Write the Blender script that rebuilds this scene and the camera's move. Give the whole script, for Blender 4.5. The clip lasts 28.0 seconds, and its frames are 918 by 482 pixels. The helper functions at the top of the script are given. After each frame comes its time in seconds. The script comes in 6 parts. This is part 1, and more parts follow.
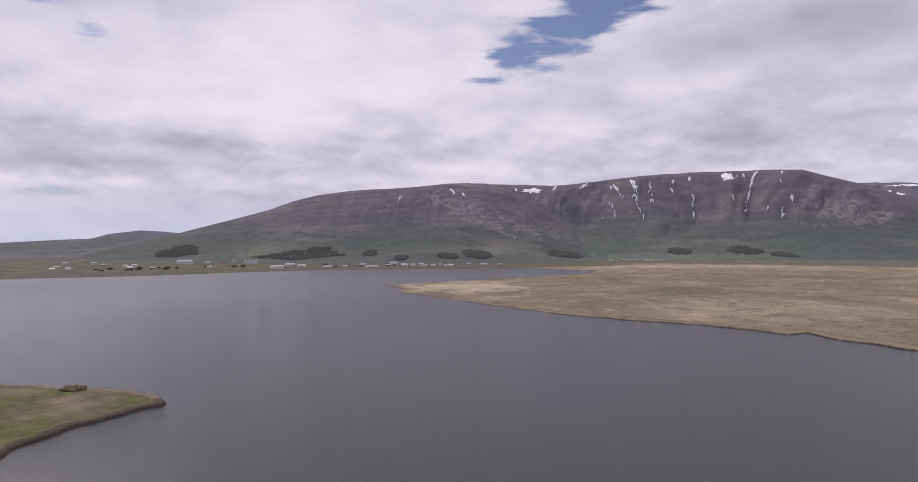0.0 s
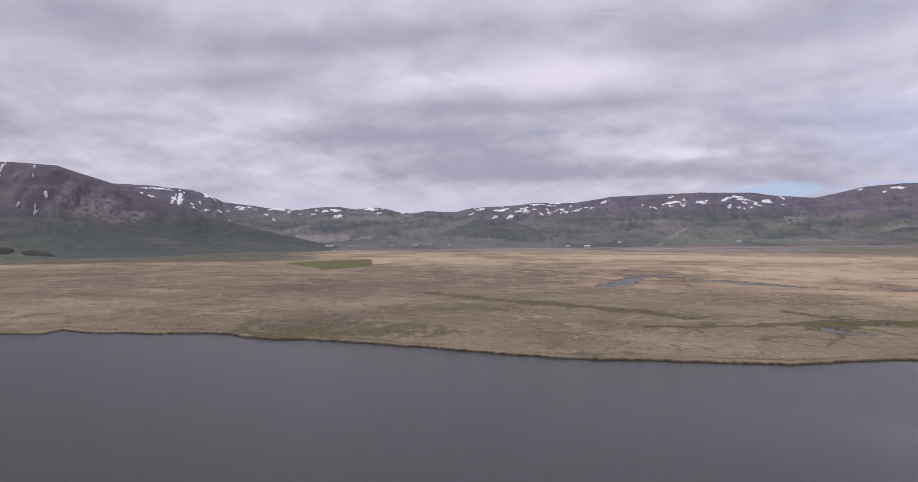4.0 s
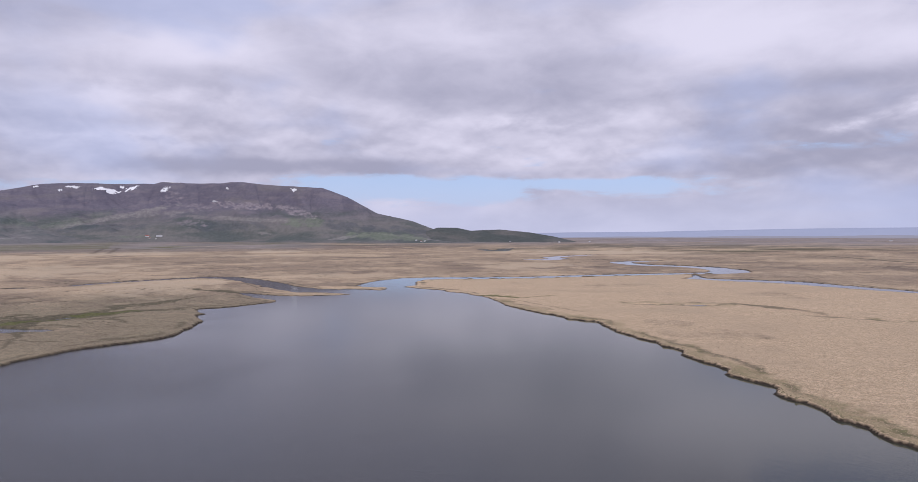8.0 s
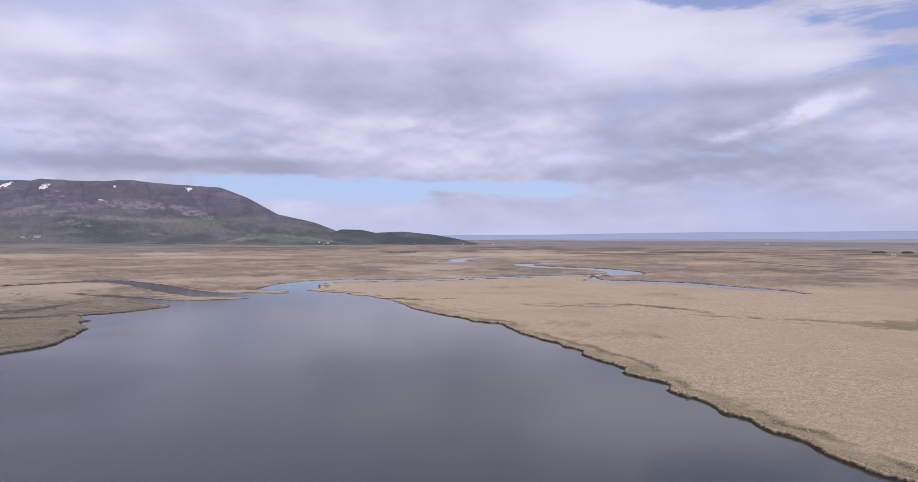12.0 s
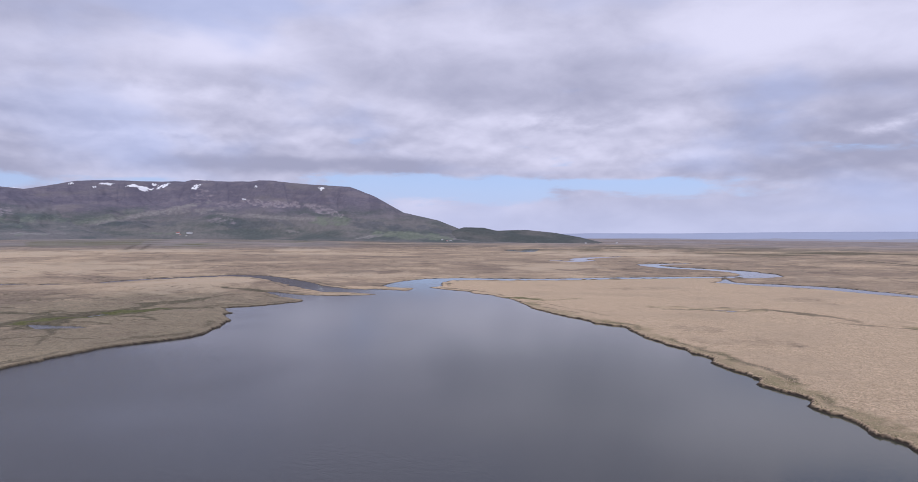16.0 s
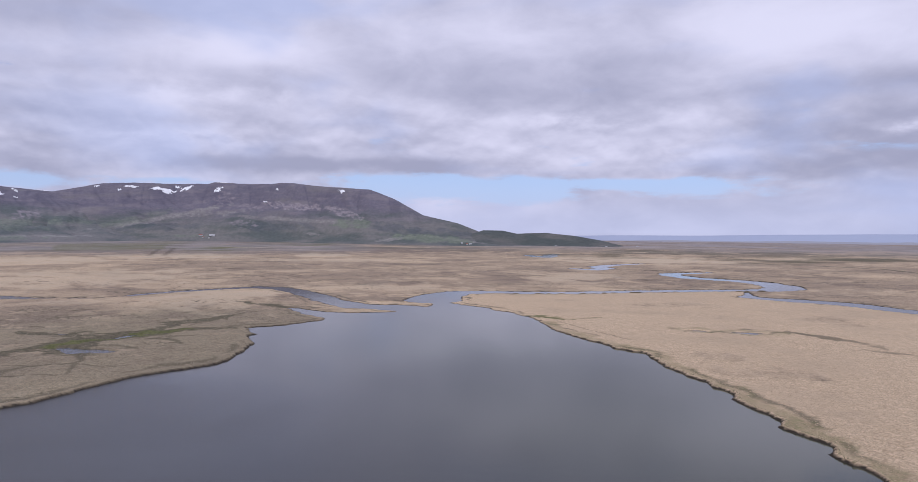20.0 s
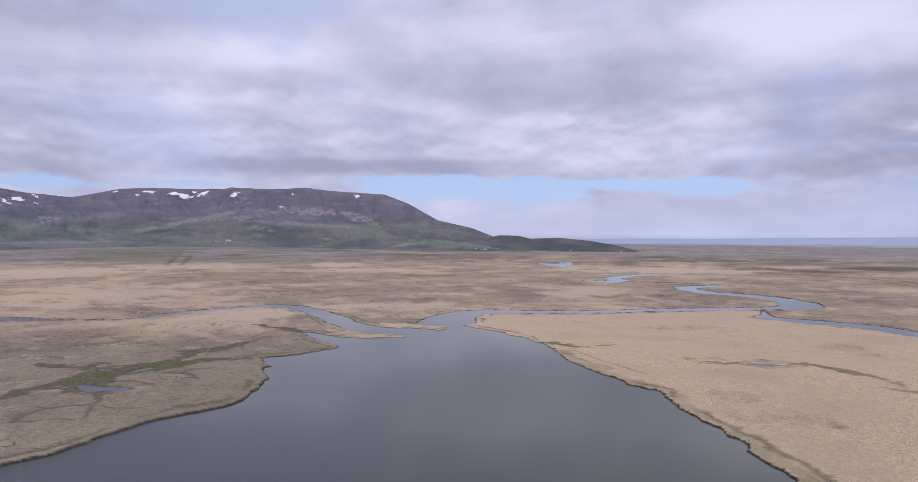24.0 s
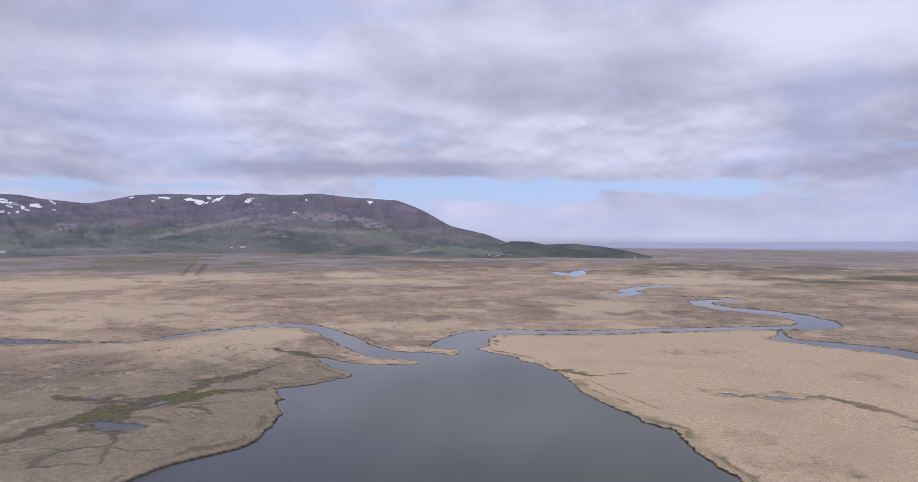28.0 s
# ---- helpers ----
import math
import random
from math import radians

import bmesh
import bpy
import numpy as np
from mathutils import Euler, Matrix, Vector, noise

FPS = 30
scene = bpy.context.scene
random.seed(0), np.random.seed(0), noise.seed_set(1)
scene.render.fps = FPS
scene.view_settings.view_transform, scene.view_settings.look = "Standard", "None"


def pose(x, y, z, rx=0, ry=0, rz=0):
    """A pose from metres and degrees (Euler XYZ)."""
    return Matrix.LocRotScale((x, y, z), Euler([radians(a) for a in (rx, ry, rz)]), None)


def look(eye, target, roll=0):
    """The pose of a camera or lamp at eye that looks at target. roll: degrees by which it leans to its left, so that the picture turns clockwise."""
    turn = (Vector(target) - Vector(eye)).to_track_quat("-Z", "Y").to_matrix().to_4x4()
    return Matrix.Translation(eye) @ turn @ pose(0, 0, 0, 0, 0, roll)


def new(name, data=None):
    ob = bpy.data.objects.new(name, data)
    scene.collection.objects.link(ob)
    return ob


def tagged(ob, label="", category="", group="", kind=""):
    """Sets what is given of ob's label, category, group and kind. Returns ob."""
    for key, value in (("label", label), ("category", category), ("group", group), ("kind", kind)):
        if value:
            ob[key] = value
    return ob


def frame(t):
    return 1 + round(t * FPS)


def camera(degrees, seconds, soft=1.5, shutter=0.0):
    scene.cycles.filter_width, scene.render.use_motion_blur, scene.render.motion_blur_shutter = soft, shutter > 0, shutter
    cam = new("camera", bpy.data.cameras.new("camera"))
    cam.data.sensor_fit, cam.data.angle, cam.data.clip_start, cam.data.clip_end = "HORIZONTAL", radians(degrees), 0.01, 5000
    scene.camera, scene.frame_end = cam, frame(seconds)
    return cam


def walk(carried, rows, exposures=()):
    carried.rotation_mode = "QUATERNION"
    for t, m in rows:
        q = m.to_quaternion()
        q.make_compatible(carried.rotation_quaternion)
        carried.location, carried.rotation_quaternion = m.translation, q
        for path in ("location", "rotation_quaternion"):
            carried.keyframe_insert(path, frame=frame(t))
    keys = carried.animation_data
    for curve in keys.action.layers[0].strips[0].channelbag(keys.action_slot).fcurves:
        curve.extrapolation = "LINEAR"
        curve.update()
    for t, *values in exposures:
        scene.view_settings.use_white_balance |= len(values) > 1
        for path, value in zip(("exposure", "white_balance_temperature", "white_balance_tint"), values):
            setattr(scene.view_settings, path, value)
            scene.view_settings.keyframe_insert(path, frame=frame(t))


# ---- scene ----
cam = camera(67.88, 28.0, soft=0.6)
PATH = [
    (0.0, pose(-0.16, 0.42, 49.99, 89.64, 0.15, -4.91)),
    (0.5, pose(-0.06, 0.22, 49.89, 89.58, 0.01, -11.18)),
    (1.0, pose(0.02, 0.05, 49.78, 89.51, -0.12, -17.48)),
    (1.5, pose(0.06, -0.06, 49.68, 89.45, -0.23, -24.63)),
    (2.0, pose(0.07, -0.10, 49.57, 89.44, -0.35, -32.12)),
    (2.5, pose(0.08, -0.11, 49.48, 89.49, -0.45, -39.65)),
    (4.5, pose(0.43, 0.02, 46.87, 89.40, 0.13, -69.84)),
    (5.0, pose(0.34, 0.01, 46.61, 89.35, 0.07, -77.77)),
    (5.5, pose(0.23, -0.03, 46.35, 89.33, 0.07, -85.62)),
    (6.0, pose(0.09, -0.11, 46.15, 89.28, 0.15, -93.39)),
    (6.5, pose(-0.06, -0.20, 46.06, 89.20, 0.17, -101.30)),
    (7.0, pose(-0.20, -0.27, 46.09, 89.19, 0.19, -109.56)),
    (7.5, pose(-0.32, -0.29, 46.18, 89.18, 0.18, -117.22)),
    (8.0, pose(-0.43, -0.25, 46.32, 89.19, 0.14, -124.35)),
    (8.5, pose(-0.46, -0.15, 46.51, 89.17, 0.08, -131.93)),
    (9.0, pose(-0.38, 0.01, 46.58, 89.19, 0.03, -138.37)),
    (9.5, pose(-0.26, 0.16, 46.57, 89.25, -0.02, -138.00)),
    (10.0, pose(-0.14, 0.25, 46.58, 89.31, -0.05, -137.55)),
    (10.5, pose(-0.04, 0.28, 46.58, 89.35, -0.09, -136.54)),
    (11.0, pose(0.09, 0.27, 46.63, 89.36, -0.13, -135.38)),
    (11.5, pose(0.22, 0.21, 46.69, 89.36, -0.13, -134.09)),
    (12.0, pose(0.37, 0.11, 46.66, 89.37, -0.16, -132.38)),
    (12.5, pose(0.52, -0.02, 46.68, 89.39, -0.18, -130.52)),
    (13.0, pose(0.67, -0.17, 46.58, 89.38, -0.21, -128.56)),
    (13.5, pose(0.78, -0.34, 46.47, 89.38, -0.25, -126.55)),
    (15.5, pose(1.04, -0.89, 47.21, 89.19, -0.41, -122.42)),
    (16.0, pose(0.96, -0.70, 47.71, 89.14, -0.42, -122.18)),
    (16.5, pose(0.84, -0.47, 48.50, 89.10, -0.49, -122.01)),
    (17.0, pose(0.72, -0.20, 49.58, 89.05, -0.53, -121.74)),
    (17.5, pose(0.58, 0.07, 50.91, 89.01, -0.57, -121.50)),
    (18.0, pose(0.42, 0.30, 52.41, 88.97, -0.58, -121.30)),
    (18.5, pose(0.27, 0.45, 54.27, 88.99, -0.56, -121.08)),
    (19.0, pose(0.10, 0.54, 56.38, 89.03, -0.55, -120.88)),
    (19.5, pose(-0.08, 0.61, 58.59, 89.07, -0.52, -120.71)),
    (20.0, pose(-0.27, 0.66, 60.81, 89.12, -0.49, -120.54)),
    (20.5, pose(-0.44, 0.70, 63.09, 89.15, -0.47, -120.39)),
    (21.0, pose(-0.57, 0.72, 65.41, 89.17, -0.45, -120.24)),
    (21.5, pose(-0.68, 0.71, 67.67, 89.21, -0.44, -120.06)),
    (23.5, pose(-0.72, 0.18, 76.68, 89.20, -0.37, -119.45)),
    (24.0, pose(-0.71, 0.05, 79.06, 89.19, -0.36, -119.30)),
    (24.5, pose(-0.70, -0.08, 81.42, 89.18, -0.33, -119.15)),
    (25.0, pose(-0.67, -0.20, 83.75, 89.17, -0.30, -118.99)),
    (25.5, pose(-0.60, -0.30, 85.97, 89.19, -0.27, -118.86)),
    (26.0, pose(-0.45, -0.37, 88.25, 89.25, -0.26, -118.71)),
    (26.5, pose(-0.24, -0.41, 90.67, 89.29, -0.25, -118.55)),
    (27.0, pose(-0.02, -0.42, 92.88, 89.31, -0.23, -118.42)),
    (27.5, pose(0.19, -0.41, 94.95, 89.33, -0.22, -118.29)),
    (28.0, pose(0.40, -0.40, 96.96, 89.35, -0.24, -118.21)),
]
EXPOSURES = [(0.0, 0.02, 6570, 12), (2.5, -0.07, 6520, 12), (5.0, -0.09, 6420, 13), (9.0, -0.07, 6060, 14), (13.0, -0.06, 5940, 14), (17.0, -0.06, 5900, 13.5), (28.0, -0.07, 5890, 13.5)]
walk(cam, PATH, EXPOSURES)

# ---- sky and sun ----
SUN_AZ, SUN_EL = radians(-40), radians(48)


def polar(az, r):
    """Plan position at a compass bearing (degrees, clockwise from north) and distance."""
    a = np.radians(az)
    return r * np.sin(a), r * np.cos(a)


class Nodes:
    """Short hand for building node trees."""

    def __init__(self, tree):
        self.t = tree
        tree.nodes.clear()

    def n(self, kind, **sets):
        node = self.t.nodes.new(kind)
        for key, value in sets.items():
            if key == "op":
                node.operation = value
            elif key == "blend":
                node.blend_type = value
            elif key == "data":
                node.data_type = value
            elif key == "dims":
                node.noise_dimensions = value
            elif key == "attr":
                node.attribute_name = value
            elif key == "clamp":
                node.use_clamp = value
        return node

    def put(self, socket, value):
        if hasattr(value, "is_output"):
            self.t.links.new(value, socket)
        else:
            socket.default_value = value

    def math(self, op, a, b=0.0, c=0.0, clamp=False):
        m = self.n("ShaderNodeMath", op=op, clamp=clamp)
        for s, v in zip(m.inputs, (a, b, c)):
            self.put(s, v)
        return m.outputs[0]

    def vec(self, op, a, b=(0, 0, 0), scale=1.0):
        m = self.n("ShaderNodeVectorMath", op=op)
        self.put(m.inputs[0], a)
        self.put(m.inputs[1], b)
        if op == "SCALE":
            self.put(m.inputs[3], scale)
        return m.outputs["Value"] if op in ("DOT_PRODUCT", "LENGTH", "DISTANCE") else m.outputs[0]

    def noise(self, vector, scale, detail=4.0, rough=0.55, distort=0.0):
        m = self.n("ShaderNodeTexNoise")
        self.put(m.inputs["Vector"], vector)
        self.put(m.inputs["Scale"], scale)
        m.inputs["Detail"].default_value = detail
        m.inputs["Roughness"].default_value = rough
        m.inputs["Distortion"].default_value = distort
        return m.outputs["Fac"]

    def ramp(self, fac, lo, hi, out_lo=0.0, out_hi=1.0):
        m = self.n("ShaderNodeMapRange")
        m.interpolation_type = "SMOOTHSTEP"
        for s, v in zip(m.inputs, (fac, lo, hi, out_lo, out_hi)):
            self.put(s, v)
        return m.outputs[0]

    def mix(self, fac, a, b, blend="MIX"):
        m = self.n("ShaderNodeMix", data="RGBA", blend=blend)
        self.put(m.inputs[0], fac)
        for s, v in ((m.inputs[6], a), (m.inputs[7], b)):
            self.put(s, v if hasattr(v, "is_output") else (*v, 1.0))
        return m.outputs[2]


def make_world():
    world = bpy.data.worlds.new("sky")
    scene.world = world
    world.use_nodes = True
    k = Nodes(world.node_tree)
    sky = k.n("ShaderNodeTexSky")
    sky.sky_type = "NISHITA"
    sky.sun_disc = False
    sky.sun_elevation, sky.sun_rotation = SUN_EL, SUN_AZ
    sky.altitude = 60
    blue = k.mix(1.0, sky.outputs[0], (0.103, 0.098, 0.120), "MULTIPLY")
    where = k.n("ShaderNodeTexCoord").outputs["Generated"]
    sep = k.n("ShaderNodeSeparateXYZ")
    k.put(sep.inputs[0], where)
    x, y, z = sep.outputs
    zz = k.math("MAXIMUM", z, 0.0)

    # a level sheet of cloud, pierced by the sight lines
    lift = k.math("ADD", zz, 0.17)
    com = k.n("ShaderNodeCombineXYZ")
    k.put(com.inputs[0], k.math("DIVIDE", x, lift))
    k.put(com.inputs[1], k.math("DIVIDE", y, lift))
    sheet = com.outputs[0]
    side_on = k.vec("MULTIPLY", where, (1.0, 1.0, 3.0))
    big = k.noise(sheet, 0.55, 2.0, 0.45, 0.25)
    mid = k.noise(k.vec("ADD", side_on, (7.3, 2.1, 0.4)), 3.6, 5.0, 0.5, 0.25)
    under = k.noise(k.vec("ADD", k.vec("SUBTRACT", side_on, (0.0, 0.0, 0.045)), (7.3, 2.1, 0.4)), 3.6, 3.0, 0.45, 0.25)
    fine = k.noise(k.vec("ADD", k.vec("MULTIPLY", where, (1.0, 1.0, 2.2)), (1.7, 9.4, 2.2)), 9.0, 6.0, 0.55, 0.25)
    # sunlit upper edges, grey undersides
    relief = k.math("SUBTRACT", under, mid)
    shade = k.math("ADD", k.math("MULTIPLY", big, 0.30), k.math("ADD", k.math("MULTIPLY", mid, 0.42), k.math("MULTIPLY", fine, 0.37)))
    shade = k.math("ADD", shade, k.math("MULTIPLY", relief, 0.42))

    def lobe(az, el, wide, tall, strong, lean=0.0):
        """A soft oval of sky round a bearing and height angle; lean: rise to the right."""
        a, e = radians(az), radians(el)
        to = Vector((math.sin(a) * math.cos(e), math.cos(a) * math.cos(e), math.sin(e)))
        side = Vector((math.cos(a), -math.sin(a), 0.0))
        u = k.math("DIVIDE", k.vec("DOT_PRODUCT", where, tuple(side)), math.sin(radians(wide)))
        up = k.math("SUBTRACT", k.math("SUBTRACT", z, to.z), k.math("MULTIPLY", k.vec("DOT_PRODUCT", where, tuple(side)), lean))
        v = k.math("DIVIDE", up, math.sin(radians(tall)))
        d = k.math("ADD", k.math("MULTIPLY", u, u), k.math("MULTIPLY", v, v))
        ahead = k.math("GREATER_THAN", k.vec("DOT_PRODUCT", where, tuple(to)), 0.0)
        return k.math("MULTIPLY", k.math("MULTIPLY", k.math("POWER", 2.718, k.math("MULTIPLY", d, -1.0)), strong), ahead)

    # rows of small puffs low over the plain
    low_sky = k.vec("ADD", k.vec("MULTIPLY", where, (1.0, 1.0, 2.3)), (5.5, 3.3, 0.9))
    puff = k.noise(low_sky, 15.0, 5.0, 0.52, 0.2)
    puff_under = k.noise(k.vec("SUBTRACT", low_sky, (0.0, 0.0, 0.02)), 15.0, 3.0, 0.5, 0.2)
    row = k.math("MULTIPLY", k.ramp(zz, 0.03, 0.07), k.ramp(zz, 0.24, 0.12))
    heap = k.math("ADD", k.math("MULTIPLY", k.math("SUBTRACT", puff, 0.5), 0.22), k.math("MULTIPLY", k.math("SUBTRACT", puff_under, puff), 0.45))
    shade = k.math("ADD", shade, k.math("MULTIPLY", heap, row))
    wisp = k.ramp(fine, 0.36, 0.64, 0.25, 1.5)
    for thick in BANKS:
        bank = lobe(*thick)
        if thick[3] < 0.95 and thick[4] > 0:
            bank = k.math("MULTIPLY", bank, wisp)
        shade = k.math("ADD", shade, bank)
    lit = k.ramp(shade, 0.285, 0.82)
    cloud = k.mix(lit, (0.40, 0.395, 0.50), (0.80, 0.765, 0.875))
    # breaks in the cloud: bearing, height, spread across, spread up, strength
    shred = k.noise(k.vec("ADD", k.vec("MULTIPLY", where, (1.0, 1.0, 4.2)), (4.1, 0.4, 6.2)), 9.0, 6.0, 0.58, 0.3)
    cover = k.math("ADD", k.math("MULTIPLY", mid, 0.35), k.math("MULTIPLY", shred, 0.9))
    gap = None
    for one in BREAKS:
        g = lobe(*one)
        gap = g if gap is None else k.math("ADD", gap, g)
    opening = k.ramp(k.math("ADD", gap, k.math("MULTIPLY", k.math("MULTIPLY", k.math("SUBTRACT", 0.60, cover), 5.5), k.ramp(gap, 0.0, 0.35))), 0.22, 1.25)
    # thinner cloud lets some blue through
    thin = k.ramp(k.noise(k.vec("ADD", side_on, (3.9, 5.2, 0.7)), 2.6, 4.0, 0.5, 0.3), 0.48, 0.66, 0.0, 0.62)
    cloud = k.mix(k.math("MULTIPLY", thin, k.ramp(y, 0.25, -0.25)), cloud, (0.47, 0.53, 0.76))
    blue = k.mix(k.ramp(zz, 0.22, 0.06, 0.0, 0.6), blue, (0.47, 0.62, 0.90))
    blue = k.vec("SCALE", blue, scale=k.ramp(y, 0.1, 0.6, 1.0, 0.62))
    opening = k.math("MULTIPLY", opening, k.math("MAXIMUM", k.ramp(y, -0.2, 0.5, 0.72, 1.0), k.ramp(zz, 0.13, 0.07, 0.0, 0.95)))
    both = k.mix(opening, cloud, blue)
    # thin veil low over the land
    veil = k.ramp(zz, 0.0, 0.085, 0.5, 0.0)
    both = k.mix(veil, both, (0.585, 0.615, 0.81))
    below = k.ramp(z, -0.03, 0.0)
    both = k.mix(below, (0.20, 0.18, 0.16), both)
    bg = k.n("ShaderNodeBackground")
    k.put(bg.inputs[0], both)
    bg.inputs[1].default_value = 1.0
    out = k.n("ShaderNodeOutputWorld")
    k.put(out.inputs[0], bg.outputs[0])


BREAKS = [
    (17.8, 18.4, 5.0, 2.4, 1.3, 0.25), (13.0, 16.9, 4.6, 2.2, 1.3, 0.3), (8.9, 14.9, 2.6, 1.5, 1.0, 0.3),
    (-24.0, 14.6, 1.5, 1.0, 0.8), (-27.0, 17.2, 3.5, 0.8, 0.7), (-27.0, 3.4, 5.0, 0.5, 0.4), (-18.5, 4.8, 4.0, 0.4, 0.3),
    (73.7, 17.8, 3.8, 1.88, 0.27), (86.8, 11.4, 2.0, 0.88, 0.48), (68.8, 8.4, 4.0, 0.62, 0.24), (79.0, 9.0, 3.8, 0.62, 0.18),
    (88.6, 3.3, 5.5, 0.7, 1.5), (97.0, 3.7, 4.0, 0.4, 0.8),
    (116.5, 3.8, 6.5, 0.9, 1.6), (124.0, 3.2, 6.0, 0.9, 1.3), (112.0, 2.8, 5.0, 0.8, 1.3), (140.5, 3.6, 6.0, 0.7, 1.4), (131.0, 4.1, 4.0, 0.4, 0.9),
    (126.5, 3.7, 4.0, 0.6, 1.3), (134.5, 3.9, 4.0, 0.55, 1.2), (120.0, 4.3, 3.0, 0.4, 0.9),
    (115.2, 7.3, 2.5, 0.75, 0.54), (132.6, 11.7, 5.6, 1.0, 0.16), (130.9, 5.7, 3.8, 0.62, 0.48), (128.5, 7.0, 2.8, 0.5, 0.3), (137.0, 6.3, 4.4, 0.5, 0.36),
    (154.5, 18.2, 6.0, 1.2, 1.4), (166.0, 16.8, 7.0, 2.4, 1.1), (171.0, 12.4, 6.2, 1.5, 0.42), (160.0, 11.4, 5.6, 0.75, 0.33, 0.25),
    (164.0, 8.6, 7.5, 1.0, 0.42, 0.25), (152.0, 6.6, 5.0, 0.62, 0.36), (166.5, 10.9, 3.8, 1.0, 0.54, 0.3), (149.0, 9.2, 3.8, 0.5, 0.24),
]
# brighter (+) and thicker, greyer (-) banks of cloud
BANKS = [
    (-6.0, 13.0, 13.0, 4.5, 0.17), (-24.0, 12.0, 8.0, 2.5, 0.10), (-18.0, 9.6, 9.0, 1.0, 0.10), (-16.3, 7.3, 3.0, 0.6, -0.16), (-22.0, 5.6, 9.0, 0.7, -0.10), (-24.0, 4.4, 6.0, 0.5, 0.10), (-4.0, 6.5, 9.0, 1.4, -0.04),
    (26.7, 13.5, 8.0, 3.0, -0.05), (34.0, 15.0, 8.0, 2.5, -0.10), (24.6, 8.4, 9.0, 1.2, -0.06), (16.0, 9.4, 9.0, 1.0, 0.10), (24.4, 12.4, 7.0, 1.2, 0.12, 0.15), (8.0, 5.6, 10.0, 1.0, 0.08),
    (51.0, 15.6, 8.0, 1.2, -0.20, 0.1), (44.0, 12.2, 7.0, 0.8, -0.14, 0.15), (57.7, 8.0, 9.0, 0.8, -0.20), (46.0, 9.6, 10.0, 0.8, 0.05), (36.0, 6.0, 9.0, 1.6, 0.10), (66.0, 5.3, 9.0, 0.8, -0.16), (42.0, 17.5, 10.0, 1.4, 0.06),
    (72.0, 13.2, 6.5, 1.2, 0.24), (62.0, 12.6, 5.0, 0.7, 0.12), (60.0, 16.5, 7.0, 1.2, -0.10), (84.0, 15.0, 7.0, 1.4, -0.14), (70.0, 10.6, 12.0, 0.6, -0.14), (81.0, 6.4, 5.0, 0.45, 0.20), (60.0, 6.6, 10.0, 0.7, -0.08), (74.0, 5.0, 12.0, 0.7, -0.14),
    (97.4, 7.1, 4.5, 0.5, 0.22), (90.0, 8.4, 10.0, 0.6, -0.10), (104.0, 14.4, 6.0, 1.1, 0.22), (98.0, 12.0, 8.0, 0.9, -0.10), (92.0, 20.0, 12.0, 3.0, -0.06), (101.6, 10.6, 8.0, 0.9, 0.08), (105.5, 5.3, 12.0, 0.6, -0.20), (118.0, 5.4, 8.0, 0.6, -0.16),
    (114.0, 13.0, 8.0, 1.5, -0.10), (125.0, 16.6, 9.0, 2.0, 0.12), (122.0, 11.0, 9.0, 1.0, -0.12), (130.0, 9.0, 7.0, 0.7, 0.14), (138.0, 8.2, 6.0, 0.6, -0.10), (134.0, 13.6, 7.0, 1.0, -0.06), (141.0, 6.2, 3.0, 0.5, 0.12),
    (148.5, 14.5, 8.0, 1.8, 0.20), (160.0, 12.9, 4.5, 1.0, 0.16), (140.0, 18.0, 10.0, 2.4, 0.10), (150.0, 10.9, 10.0, 0.8, -0.14), (153.2, 7.3, 2.6, 0.45, 0.15, 0.3), (155.8, 8.1, 2.6, 0.6, 0.19, 0.3), (158.4, 8.9, 2.8, 0.7, 0.22, 0.28), (161.2, 9.8, 2.4, 0.6, 0.22, 0.3), (163.8, 10.4, 2.4, 0.5, 0.14, 0.2), (168.5, 8.8, 3.0, 0.4, 0.18, 0.2), (165.9, 5.6, 9.0, 1.2, -0.08), (146.0, 4.8, 9.0, 0.7, -0.08), (172.0, 10.4, 3.0, 0.5, 0.14),
    # unseen bright bank above the view, added to brighten the lake
    (5.0, 27.0, 24.0, 7.0, 0.14),
]
make_world()

sun = new("sun", bpy.data.lights.new("sun", "SUN"))
sun.data.energy, sun.data.angle, sun.data.color = 1.6, radians(12), (1.0, 0.95, 0.88)
sun.matrix_world = look((300 * math.sin(SUN_AZ), 300 * math.cos(SUN_AZ), 330), (0, 0, 0))


# ---- noise ----
def lattice(ix, iy, seed):
    h = (ix.astype(np.int64) * 374761393 + iy.astype(np.int64) * 668265263 + seed * 974634777) & 0xFFFFFFFF
    h = ((h ^ (h >> 13)) * 1274126177) & 0xFFFFFFFF
    return ((h ^ (h >> 16)) & 0xFFFF) * (2 * np.pi / 65536.0)


def perlin(x, y, seed=0):
    ix, iy = np.floor(x), np.floor(y)
    fx, fy = x - ix, y - iy
    u, v = fx * fx * fx * (fx * (fx * 6 - 15) + 10), fy * fy * fy * (fy * (fy * 6 - 15) + 10)
    out = 0
    for dx in (0, 1):
        for dy in (0, 1):
            a = lattice(ix + dx, iy + dy, seed)
            g = np.cos(a) * (fx - dx) + np.sin(a) * (fy - dy)
            out = out + g * (u if dx else 1 - u) * (v if dy else 1 - v)
    return out * 1.5


